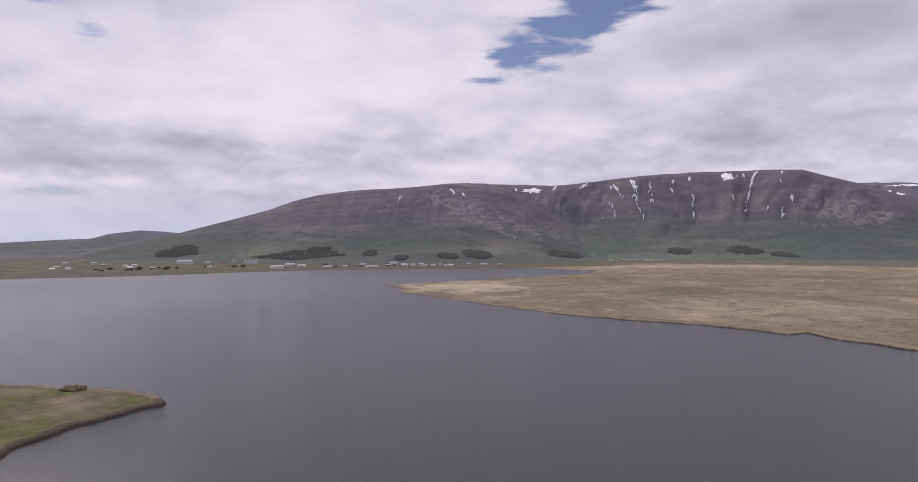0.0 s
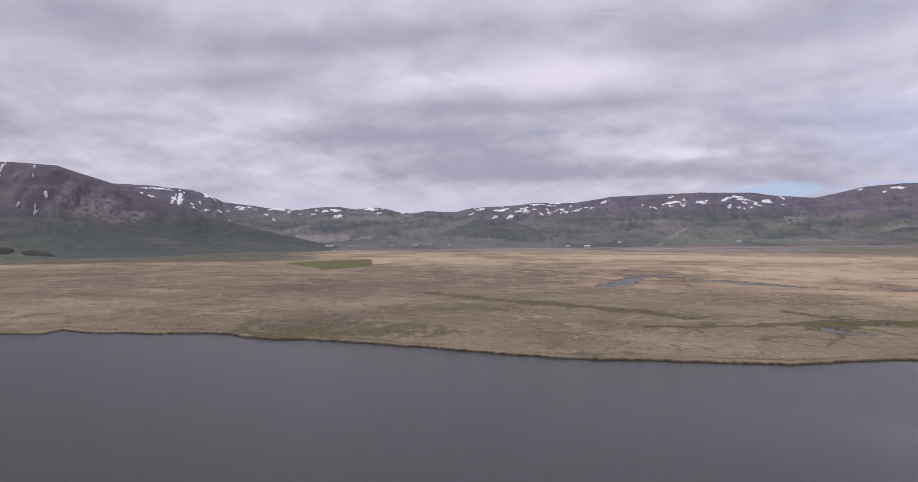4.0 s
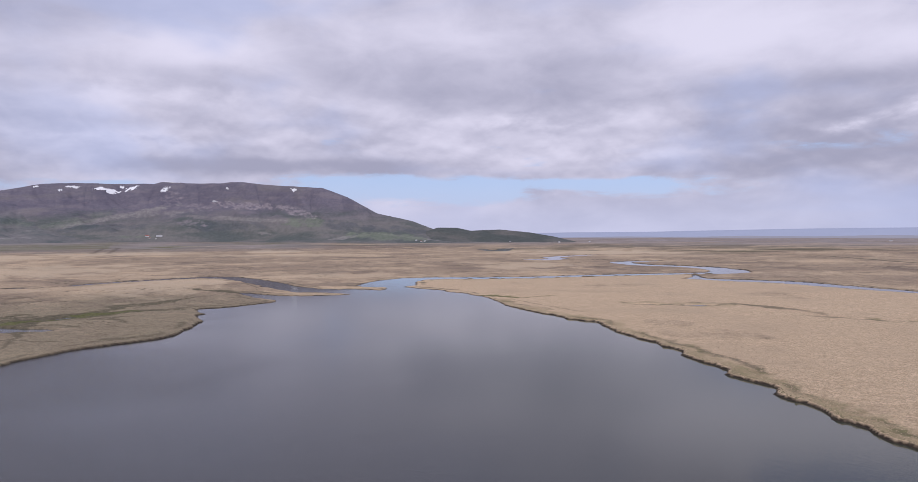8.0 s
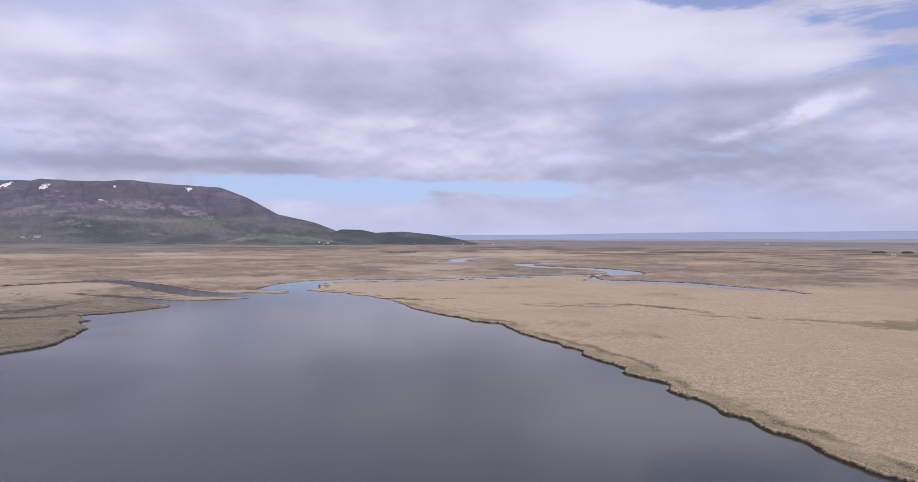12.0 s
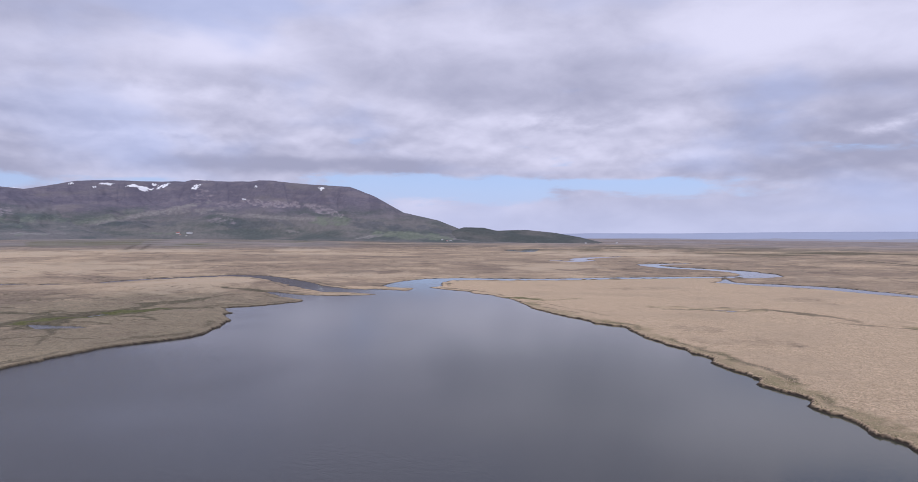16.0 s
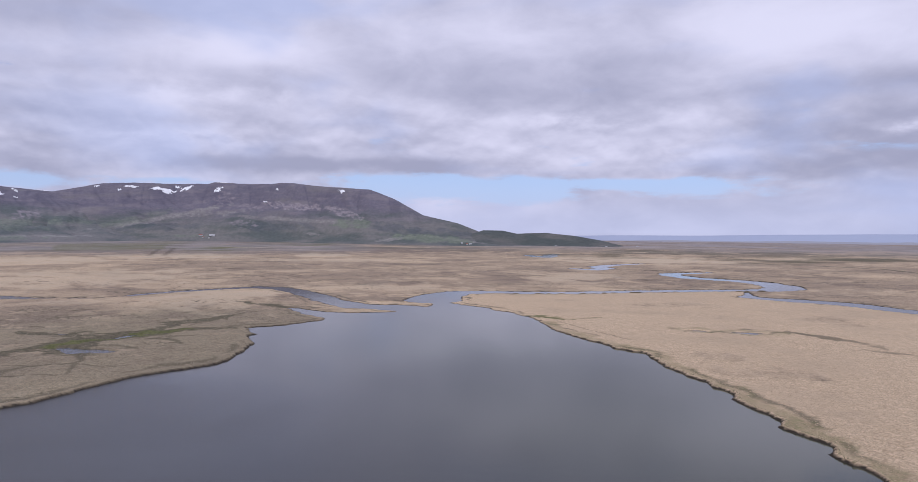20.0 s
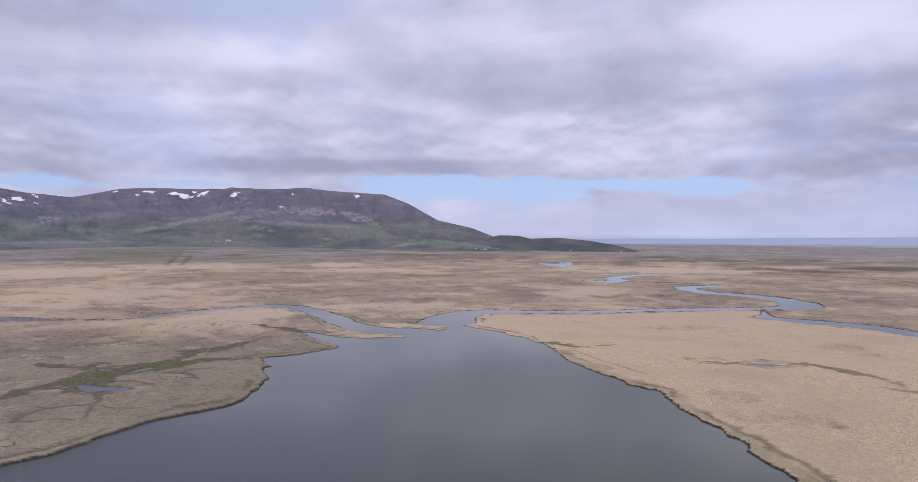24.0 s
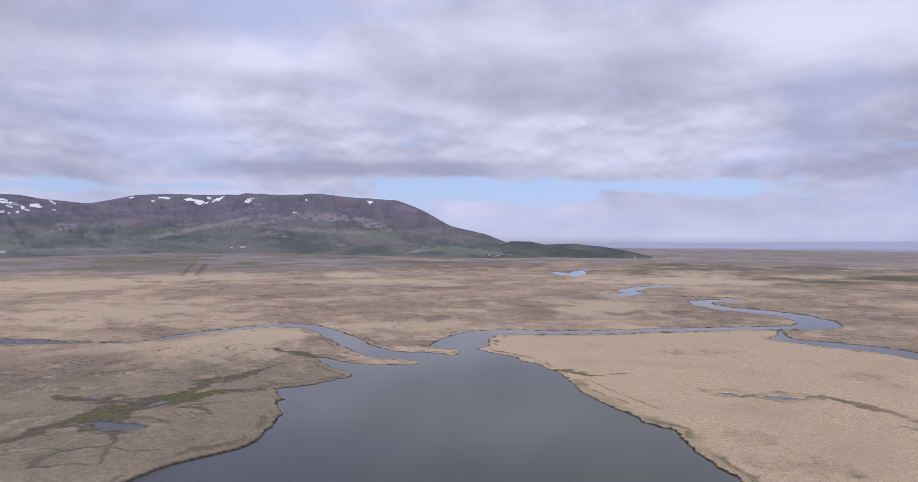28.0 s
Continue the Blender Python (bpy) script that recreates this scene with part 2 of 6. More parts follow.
def fbm(x, y, octaves=4, seed=0, gain=0.5):
    out, amp = 0, 1.0
    for o in range(octaves):
        out = out + amp * perlin(x * 2 ** o, y * 2 ** o, seed + o * 17)
        amp *= gain
    return out


def smooth(v, lo, hi):
    s = np.clip((v - lo) / (hi - lo), 0, 1)
    return s * s * (3 - 2 * s)


# ---- plan of the shores ----
RIGHT_BANK = [(29.4, -142.8), (35.9, -146.6), (42, -147), (47.4, -149.8), (57.9, -158.4), (62.5, -161.7), (69.4, -162.8), (77.7, -167.6), (84.4, -169.5), (90.6, -176.7), (97, -178.5), (106.4, -182), (111.1, -188.6), (124, -192.5), (130.7, -195.6), (135.6, -202.1), (146.6, -204.1), (163, -212.3), (167.5, -219), (180, -221.3), (185.8, -226.3), (203.1, -230.7), (226.5, -242.3), (243, -253.2), (262, -252), (325, -261.3), (339, -267.9), (379.8, -284.9), (400.2, -289.7), (430.3, -289.8), (460.5, -290.5), (478.4, -284.8), (494.9, -283.3), (514.7, -290.5), (541.4, -309.9), (557, -334.8)]
MOUTH = [(573.6, -318.5), (574.5, -299.9), (554.2, -284.5), (523.8, -272.4), (493.8, -266.6), (479.5, -253), (503.2, -235.9), (520.8, -207.2), (545, -203.6), (559.8, -201.1), (534.2, -186.8), (496, -192.5), (483.2, -206.7), (462.2, -216.7), (461.9, -202.3), (467.6, -186.1), (481.6, -168.5), (512.3, -160.3), (516.4, -152.2), (483, -151.1), (457, -155.6), (439.9, -154.8), (434.1, -145.8), (426.6, -125.8), (425.2, -110.4), (425.4, -99.6), (413.7, -98.6), (395.9, -98.4), (388.3, -92.2), (364.5, -89.4), (361.1, -85.8), (347.5, -80.8), (338.3, -76.4), (321.8, -67.4), (314.1, -58.1), (310.7, -40.4), (302, -23.7), (290, -8)]
FRONT = [(276.7, 8.3), (267.9, 30.7), (260.6, 52.7), (252.2, 74), (247.6, 96.1), (247.7, 120.5), (246.7, 145.2), (244.3, 169.8), (242, 194), (240, 207), (233.5, 217), (232.6, 237.9), (235, 256.6), (220.2, 283.1), (206.2, 317.9), (207.3, 332), (191.9, 328.9), (185.2, 347.6), (160.3, 374.2), (132.3, 396.4), (105.3, 425.2), (79.2, 469.3), (50.4, 522.8), (17.4, 584.3), (-5, 622.6), (3.1, 656.5), (-17.8, 715.2), (9.8, 729.6), (62.5, 761.3), (100.3, 799), (154.5, 827), (246.4, 894.6), (284, 968.3), (233.5, 1010.9)]
FAR_SHORE = [(197, 1054.3), (106.2, 1067.3), (14.3, 1060.9), (-75.2, 1054.6), (-159.5, 1030.2), (-234.9, 990.5), (-299.1, 939.4), (-361.5, 907.3), (-425.1, 890.6), (-478.7, 862.4), (-640, 770), (-720, 520), (-420, 335), (-250, 285), (-180, 258)]
HEADLAND = [(-135.9, 244.5), (-118.1, 239.1), (-102.7, 234.1), (-87.6, 228.4), (-75.6, 220), (-71, 213.5), (-70.2, 209.2), (-73.9, 205.4), (-79.1, 198.1), (-85.8, 185.4), (-88.6, 178), (-91.9, 169.8), (-91.1, 163.7), (-110, 120), (-125, 40), (-110, -60), (-60, -120), (0, -139)]
LAKE = np.array(RIGHT_BANK + MOUTH + FRONT + FAR_SHORE + HEADLAND)

# rivers: x, y, half width
RIVER_MAIN = [(519.9, -280.1, 22), (554.3, -307.8, 18), (572.7, -337.6, 15), (566, -369.7, 12), (541.9, -399.1, 11), (519.2, -453.3, 11), (505.2, -517.7, 10), (484.3, -578.5, 10), (465.4, -626, 11), (454.5, -657.7, 15), (462, -690, 19), (487, -716, 19), (526.5, -737, 18), (559.2, -740.9, 17), (589.8, -736.5, 17), (624, -728.3, 16), (673.3, -745, 14), (698.5, -767, 14), (700, -807.9, 13), (696.6, -850.4, 9)]
RIVER_ARM = [(452, -610, 1.5), (432, -585, 3), (415.9, -562, 8), (381.5, -568.5, 13), (351.2, -582, 14), (322, -585, 13), (301.3, -580, 13), (275.3, -575, 12), (250.5, -572, 11), (230.5, -568, 8), (212, -560, 2)]
RIVER_LEFT = [(484.1, -227, 12), (508.2, -205, 12), (553.5, -199.9, 11), (605.4, -203, 11), (652.8, -202, 10.5), (693.5, -197, 10.5), (718, -181.1, 9), (712, -147.9, 7), (697.4, -96, 5), (679.7, -66, 4), (669, -46, 2), (664, -22, 1.5), (677, 2, 1.5), (683.7, 19.1, 5), (701.2, 44.6, 12), (726.3, 72.7, 10), (760, 130, 4), (790, 200, 2)]
FAR_BENDS = [(1383, -1017, 13), (1300, -985, 15), (1270, -985, 16), (1330, -1045, 17), (1400, -1100, 12), (1430, -1150, 8)]
MID_BENDS = [(863.8, -729, 10), (827, -736, 15), (849, -784, 15), (891, -801, 14), (928, -870, 13), (944, -966, 8)]
POOLS_A = [(615, 175, 8), (674, 173, 9), (743, 177, 8), (804, 163, 5), (847, 149, 3)]
POOLS_C = [(915, 330, 9), (948, 313, 8)]
POOLS_B = [(391, -2.5, 4), (379, -9, 7), (372, -19, 4)]
POOL_THIN = [(413, -26, 2.2), (419, -32, 3.0), (425, -41.7, 2.2)]
POOL_FAR = [(451, 1.1, 1.5), (445, -3.1, 2.8), (442.5, -7.6, 1.5)]
POOL_DOT = [(393, 2.2, 1.6), (390, -1, 2.2)]
POOL_R = [(293, -336, 2), (288, -339, 3.6), (284, -342, 2)]
POOL_S = [(271, -355, 2), (264, -361, 4.6), (258, -371, 2.5)]
CREEK_E = [(812, -763, 2.5), (763, -819, 2.5), (712, -861, 3)]
POOL_T = [(76, -420, 1.5), (68, -428, 4), (58, -440, 4.5), (42, -446, 4)]
CHANNELS = [POOL_T, POOL_THIN, POOL_FAR, POOL_DOT, RIVER_MAIN, RIVER_ARM, RIVER_LEFT, FAR_BENDS, MID_BENDS, POOLS_A, POOLS_C, POOLS_B, POOL_R, POOL_S, CREEK_E]
# damp hollows and green swards: x, y, half width
SWALE_R = [(286, -340, 0.8), (272, -351, 1.2), (254, -379, 2.5), (242, -383, 4), (226, -385, 8), (214, -376, 5), (196, -371, 3), (190, -362, 2.5), (170, -366, 3), (140, -378, 2)]
GREEN_T = [(165, -372, 4), (135, -380, 9), (110, -390, 16), (92, -402, 26), (72, -415, 36), (50, -424, 42), (10, -428, 46)]
SWALE_L = [(345, 70, 5), (379.5, 37.9, 6), (388.9, 20.4, 6), (397.3, 7.7, 7), (405.7, -4.3, 11), (414, -15.6, 12), (421, -29.4, 13), (427, -46.3, 11), (431.2, -66.1, 6), (430, -90, 2)]
SWALE_M = [(392, -2, 9), (378, -10, 8), (372, -20, 6)]
SWALE_N = [(396, 60, 6), (420, 130, 9), (440, 210, 7), (470, 280, 8)]
SWALE_U = [(440, -46, 3), (463.4, -67.6, 6), (468.7, -87.4, 6), (491.7, -112.6, 3)]
SWALE_V = [(466, 22, 3), (449, 8.7, 6), (444, -4, 7), (430, -14, 4)]
SWALE_W = [(574, -125, 2), (558, -136, 4), (534, -146, 5), (514, -155, 4)]
SWALES = [SWALE_R, SWALE_L, SWALE_M, SWALE_N, SWALE_U, SWALE_V, SWALE_W]
CREEKS = [
    [(376, -12, 2), (364.9, -9.5, 2), (346.7, -6.8, 1.2), (330.3, -4.3, 0.8), (317.4, -3.4, 0.5)],
    [(341, -5.9, 0.7), (344.6, 6.7, 0.9), (344.3, 13.8, 0.8), (336.6, 20.3, 1.2), (328, 21.8, 1.0), (324.6, 17.3, 0.6), (323.3, 8.9, 0.4), (316.3, 1.4, 0.4)],
    [(339, -7, 0.6), (331.4, -15.3, 0.5), (327.3, -23.4, 0.4)],
    [(344, 12, 0.5), (352, 22, 0.4), (350, 34, 0.4)],
    [(401.5, -42.8, 2), (393.4, -51.5, 1.2), (378.2, -54.2, 0.6)],
    [(404, -48, 1.5), (402, -60, 0.8), (396, -66, 0.4)],
    [(364.4, -291.3, 0.3), (322.3, -280, 0.3), (294, -275, 0.3), (276.7, -272, 0.3)],
]
GREEN_L = [(393, 8, 2), (398, 2, 3), (410.4, -11.6, 6), (413.4, -24, 4), (418, -36, 3), (425, -44, 7), (430, -60, 6), (430.2, -68, 3)]
GREEN_R = [(394, -289, 3), (383, -296, 6), (368, -300, 5), (358, -325, 2)]


def poly_signed(px, py, poly):
    """Distance to a closed outline, negative inside."""
    best = np.full(px.shape, 1e12)
    inside = np.zeros(px.shape, bool)
    for (ax, ay), (bx, by) in zip(poly, np.roll(poly, -1, 0)):
        dx, dy = bx - ax, by - ay
        s = np.clip(((px - ax) * dx + (py - ay) * dy) / (dx * dx + dy * dy + 1e-9), 0, 1)
        np.minimum(best, (px - ax - s * dx) ** 2 + (py - ay - s * dy) ** 2, out=best)
        if ay != by:
            hit = ((ay > py) != (by > py)) & (px < (bx - ax) * (py - ay) / (by - ay) + ax)
            inside ^= hit
    best = np.sqrt(best)
    return np.where(inside, -best, best)


def band(px, py, line):
    """Distance outside a winding band given by x, y and half width."""
    best = np.full(px.shape, 1e6)
    for (ax, ay, aw), (bx, by, bw) in zip(line, line[1:]):
        dx, dy = bx - ax, by - ay
        s = np.clip(((px - ax) * dx + (py - ay) * dy) / (dx * dx + dy * dy), 0, 1)
        d = np.hypot(px - ax - s * dx, py - ay - s * dy) - 1.1 * (aw + s * (bw - aw))
        np.minimum(best, d, out=best)
    return best


def shore_distance(px, py):
    """Metres from the nearest water's edge, negative in the water."""
    d = np.full(px.shape, 1e4)
    r = np.hypot(px, py)
    near = r < 1300
    d[near] = poly_signed(px[near], py[near], LAKE)
    for line in CHANNELS:
        a = np.array(line)
        lo, hi = a[:, :2].min(0) - 90, a[:, :2].max(0) + 90
        m = (px > lo[0]) & (px < hi[0]) & (py > lo[1]) & (py < hi[1])
        d[m] = np.minimum(d[m], band(px[m], py[m], line))
    wob = np.minimum(1.0, 0.35 + r / 900)
    edge = np.abs(d) < 60
    xx, yy = px[edge], py[edge]
    d[edge] += wob[edge] * (2.6 * perlin(xx / 17, yy / 17, 3) + 1.5 * perlin(xx / 6.1, yy / 6.1, 5)) + 0.5 * perlin(xx / 2.3, yy / 2.3, 9) - 1.6 * (np.abs(perlin(xx / 15, yy / 15, 12)) - 0.25)
    return d


def land_height(px, py, d=None):
    if d is None:
        d = shore_distance(px, py)
    r = np.hypot(px, py)
    tall = 0.85 - 0.5 * smooth(r, 330, 520)
    bank = tall * smooth(d, -0.2, 0.7 + 0.8 * smooth(r, 380, 640)) + 0.22 * smooth(d, 6, 9) + 0.35 * smooth(d, 15, 140)
    bed = -1.4 * smooth(-d, -0.2, 5)
    rough = smooth(d, 0.5, 5) * (0.16 * perlin(px / 3.1, py / 3.1, 21) + 0.14 * perlin(px / 1.5, py / 1.5, 22) + 0.30 * fbm(px / 60, py / 60, 3, 24) * smooth(d, 4, 30))
    swell = smooth(d, 40, 300) * 0.9 * (0.5 + fbm(px / 420, py / 420, 3, 31))
    rise = 7 * np.exp(-(((px - 330) / 420) ** 2 + ((py + 1500) / 420) ** 2))
    return np.where(d > -0.2, bank + rough + np.maximum(swell, -0.3) + rise, bed)


# ---- materials ----
def material(name, build, rough=0.9, spec=0.3):
    m = bpy.data.materials.new(name)
    m.use_nodes = True
    k = Nodes(m.node_tree)
    p = k.n("ShaderNodeBsdfPrincipled")
    p.inputs["Roughness"].default_value = rough
    p.inputs["Specular IOR Level"].default_value = spec
    out = k.n("ShaderNodeOutputMaterial")
    k.put(out.inputs[0], p.outputs[0])
    build(k, p)
    return m


def place(k):
    return k.n("ShaderNodeTexCoord").outputs["Object"]


def attribute(k, name):
    return k.n("ShaderNodeAttribute", attr=name).outputs["Fac"]


def bump(k, p, height, strength, distance):
    b = k.n("ShaderNodeBump")
    b.inputs["Strength"].default_value = strength
    b.inputs["Distance"].default_value = distance
    k.put(b.inputs["Height"], height)
    k.put(p.inputs["Normal"], b.outputs[0])


def build_ground(k, p):
    at = place(k)
    grain = k.noise(at, 1.3, 5.0, 0.7)
    tuft = k.noise(at, 0.42, 6.0, 0.72)
    patch = k.noise(k.vec("ADD", at, (31.0, 77.0, 0.0)), 0.035, 8.0, 0.68, 0.4)
    wide = k.noise(k.vec("ADD", at, (811.0, 90.0, 0.0)), 0.0105, 9.0, 0.68, 0.5)
    vast = k.noise(k.vec("ADD", at, (90.0, 411.0, 0.0)), 0.0016, 6.0, 0.6, 0.4)
    straw = k.mix(k.ramp(tuft, 0.32, 0.66), (0.55, 0.413, 0.268), (0.735, 0.572, 0.390))
    straw = k.mix(k.ramp(grain, 0.34, 0.58, 0.68, 0.0), straw, (0.25, 0.185, 0.122))
    straw = k.mix(k.ramp(vast, 0.42, 0.60, 0.0, 0.35), straw, (0.42, 0.325, 0.225))
    straw = k.mix(k.ramp(wide, 0.45, 0.62, 0.0, 0.55), straw, (0.53, 0.405, 0.275))
    sedge = k.mix(k.ramp(tuft, 0.32, 0.66), (0.275, 0.226, 0.150), (0.405, 0.338, 0.232))
    sedge = k.mix(k.ramp(grain, 0.34, 0.58, 0.62, 0.0), sedge, (0.13, 0.11, 0.075))
    straw = k.mix(k.ramp(k.math("ADD", attribute(k, "sedge"), k.math("MULTIPLY", k.math("SUBTRACT", wide, 0.5), 1.6)), 0.05, 0.95), straw, sedge)
    heath = k.mix(k.ramp(tuft, 0.35, 0.65), (0.180, 0.138, 0.106), (0.275, 0.213, 0.163))
    zone = k.math("ADD", attribute(k, "heath"), k.math("ADD", k.math("MULTIPLY", k.math("SUBTRACT", wide, 0.5), 0.55), k.math("MULTIPLY", k.math("SUBTRACT", patch, 0.5), 0.6)))
    col = k.mix(k.ramp(zone, 0.0, 0.95, 0.0, 1.0), straw, heath)
    col = k.mix(k.ramp(patch, 0.58, 0.74, 0.0, 0.22), col, (0.20, 0.155, 0.115))
    # thin crooked runnels and tussock lines
    thread = k.noise(k.vec("ADD", at, (57.0, 13.0, 0.0)), 0.028, 7.0, 0.62, 0.5)
    line = k.ramp(k.math("ABSOLUTE", k.math("SUBTRACT", thread, 0.5)), 0.0, 0.024, 1.0, 0.0)
    col = k.mix(k.math("MULTIPLY", k.math("MULTIPLY", line, k.ramp(wide, 0.38, 0.56)), k.ramp(attribute(k, "heath"), 0.02, 0.45, 0.0, 0.5)), col, (0.115, 0.093, 0.066))
    drain = k.noise(k.vec("ADD", at, (310.0, 170.0, 0.0)), 0.0075, 8.0, 0.60, 0.6)
    ditch = k.ramp(k.math("ABSOLUTE", k.math("SUBTRACT", drain, 0.5)), 0.004, 0.022, 1.0, 0.0)
    rough = k.ramp(attribute(k, "heath"), 0.05, 0.40, 0.0, 1.0)
    col = k.mix(k.math("MULTIPLY", k.math("MULTIPLY", ditch, k.ramp(patch, 0.40, 0.58)), k.math("MULTIPLY", rough, 0.55)), col, (0.125, 0.100, 0.070))
    ridge = k.ramp(k.math("ABSOLUTE", k.math("SUBTRACT", k.noise(k.vec("ADD", at, (77.0, 610.0, 0.0)), 0.011, 8.0, 0.62, 0.6), 0.5)), 0.006, 0.03, 1.0, 0.0)
    col = k.mix(k.math("MULTIPLY", k.math("MULTIPLY", ridge, k.ramp(patch, 0.44, 0.62)), k.math("MULTIPLY", rough, 0.5)), col, (0.60, 0.475, 0.325))
    pale = k.mix(k.ramp(k.math("ADD", attribute(k, "pale"), k.math("MULTIPLY", k.math("SUBTRACT", patch, 0.5), 1.2)), 0.10, 1.10, 0.0, 0.8), col, k.mix(tuft, (0.44, 0.36, 0.26), (0.64, 0.53, 0.385)))
    dull = k.mix(k.ramp(tuft, 0.35, 0.65), (0.100, 0.086, 0.056), (0.178, 0.154, 0.104))
    rag = k.math("ADD", k.math("MULTIPLY", k.math("SUBTRACT", tuft, 0.5), 0.7), k.math("MULTIPLY", k.math("SUBTRACT", patch, 0.5), 0.7))
    damp = k.mix(k.ramp(k.math("ADD", attribute(k, "damp"), rag), 0.15, 0.90), pale, dull)
    # grey moor tone that also carries aerial haze painted into the ground
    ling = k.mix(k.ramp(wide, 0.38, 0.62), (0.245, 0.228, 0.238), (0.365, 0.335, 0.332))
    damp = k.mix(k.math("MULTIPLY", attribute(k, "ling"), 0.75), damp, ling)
    lush = k.mix(k.ramp(tuft, 0.3, 0.7), (0.082, 0.092, 0.030), (0.175, 0.178, 0.070))
    green = k.mix(k.ramp(k.math("ADD", attribute(k, "green"), rag), 0.2, 0.8, 0.0, 0.85), damp, lush)
    turf = k.mix(k.ramp(patch, 0.36, 0.62), (0.082, 0.088, 0.070), (0.142, 0.138, 0.112))
    turf = k.mix(k.ramp(k.noise(k.vec("ADD", at, (5.0, 871.0, 0.0)), 0.014, 5.0, 0.6, 0.3), 0.56, 0.68, 0.0, 0.6), turf, (0.215, 0.198, 0.150))
    green = k.mix(k.math("MULTIPLY", k.ramp(k.math("ADD", attribute(k, "moss"), k.math("MULTIPLY", k.math("SUBTRACT", wide, 0.5), 1.2)), 0.2, 0.8), 0.85), green, turf)
    # near-black mud that also paints the shadow on the bank faces
    mud = k.mix(grain, (0.026, 0.021, 0.017), (0.058, 0.046, 0.036))
    col = k.mix(attribute(k, "mud"), green, mud)
    k.put(p.inputs["Base Color"], col)
    bump(k, p, k.math("ADD", k.math("MULTIPLY", grain, 0.7), tuft), 1.0, 0.7)


def build_water(k, p):
    at = place(k)
    streak = k.n("ShaderNodeMapping")
    k.put(streak.inputs[0], at)
    streak.inputs["Rotation"].default_value = (0, 0, radians(25))
    streak.inputs["Scale"].default_value = (1.0, 2.4, 1.0)
    chop = k.noise(streak.outputs[0], 0.42, 5.0, 0.66)
    sep = k.n("ShaderNodeSeparateXYZ")
    k.put(sep.inputs[0], at)
    # the breeze ruffles the open northern lake, the southern arm lies calm
    breeze = k.ramp(k.math("ADD", sep.outputs[1], k.math("MULTIPLY", k.noise(at, 0.012, 4.0, 0.55, 0.4), 160.0)), -40.0, 160.0, 0.05, 1.0)
    # river silt clouds the southern arm
    silt = k.ramp(k.math("ADD", sep.outputs[1], k.math("MULTIPLY", k.noise(at, 0.006, 3.0, 0.5, 0.4), 110.0)), 20.0, -140.0)
    open_lake = k.ramp(sep.outputs[1], 150.0, 420.0)
    clear = k.mix(open_lake, (0.043, 0.045, 0.046), (0.058, 0.055, 0.074))
    k.put(p.inputs["Roughness"], k.math("ADD", k.ramp(sep.outputs[1], 380.0, 760.0, 0.05, 0.20), k.math("MULTIPLY", breeze, 0.05)))
    k.put(p.inputs["Base Color"], k.mix(silt, clear, (0.062, 0.068, 0.048)))
    p.inputs["IOR"].default_value = 1.33
    p.inputs["Specular IOR Level"].default_value = 0.5
    bump(k, p, k.math("MULTIPLY", chop, breeze), 0.46, 0.6)


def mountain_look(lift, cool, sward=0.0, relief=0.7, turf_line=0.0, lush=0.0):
    """Rock over turf with aerial haze painted in; lift: paleness of the rock, cool: its blue-grey cast, lush: extra
    paleness of the turf.
    """
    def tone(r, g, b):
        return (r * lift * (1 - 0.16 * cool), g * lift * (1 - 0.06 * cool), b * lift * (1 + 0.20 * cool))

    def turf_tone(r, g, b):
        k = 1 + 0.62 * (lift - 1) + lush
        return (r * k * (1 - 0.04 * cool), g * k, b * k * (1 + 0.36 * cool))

    def build(k, p):
        build_mountain(k, p, tone, turf_tone, sward, relief, turf_line)
    return build


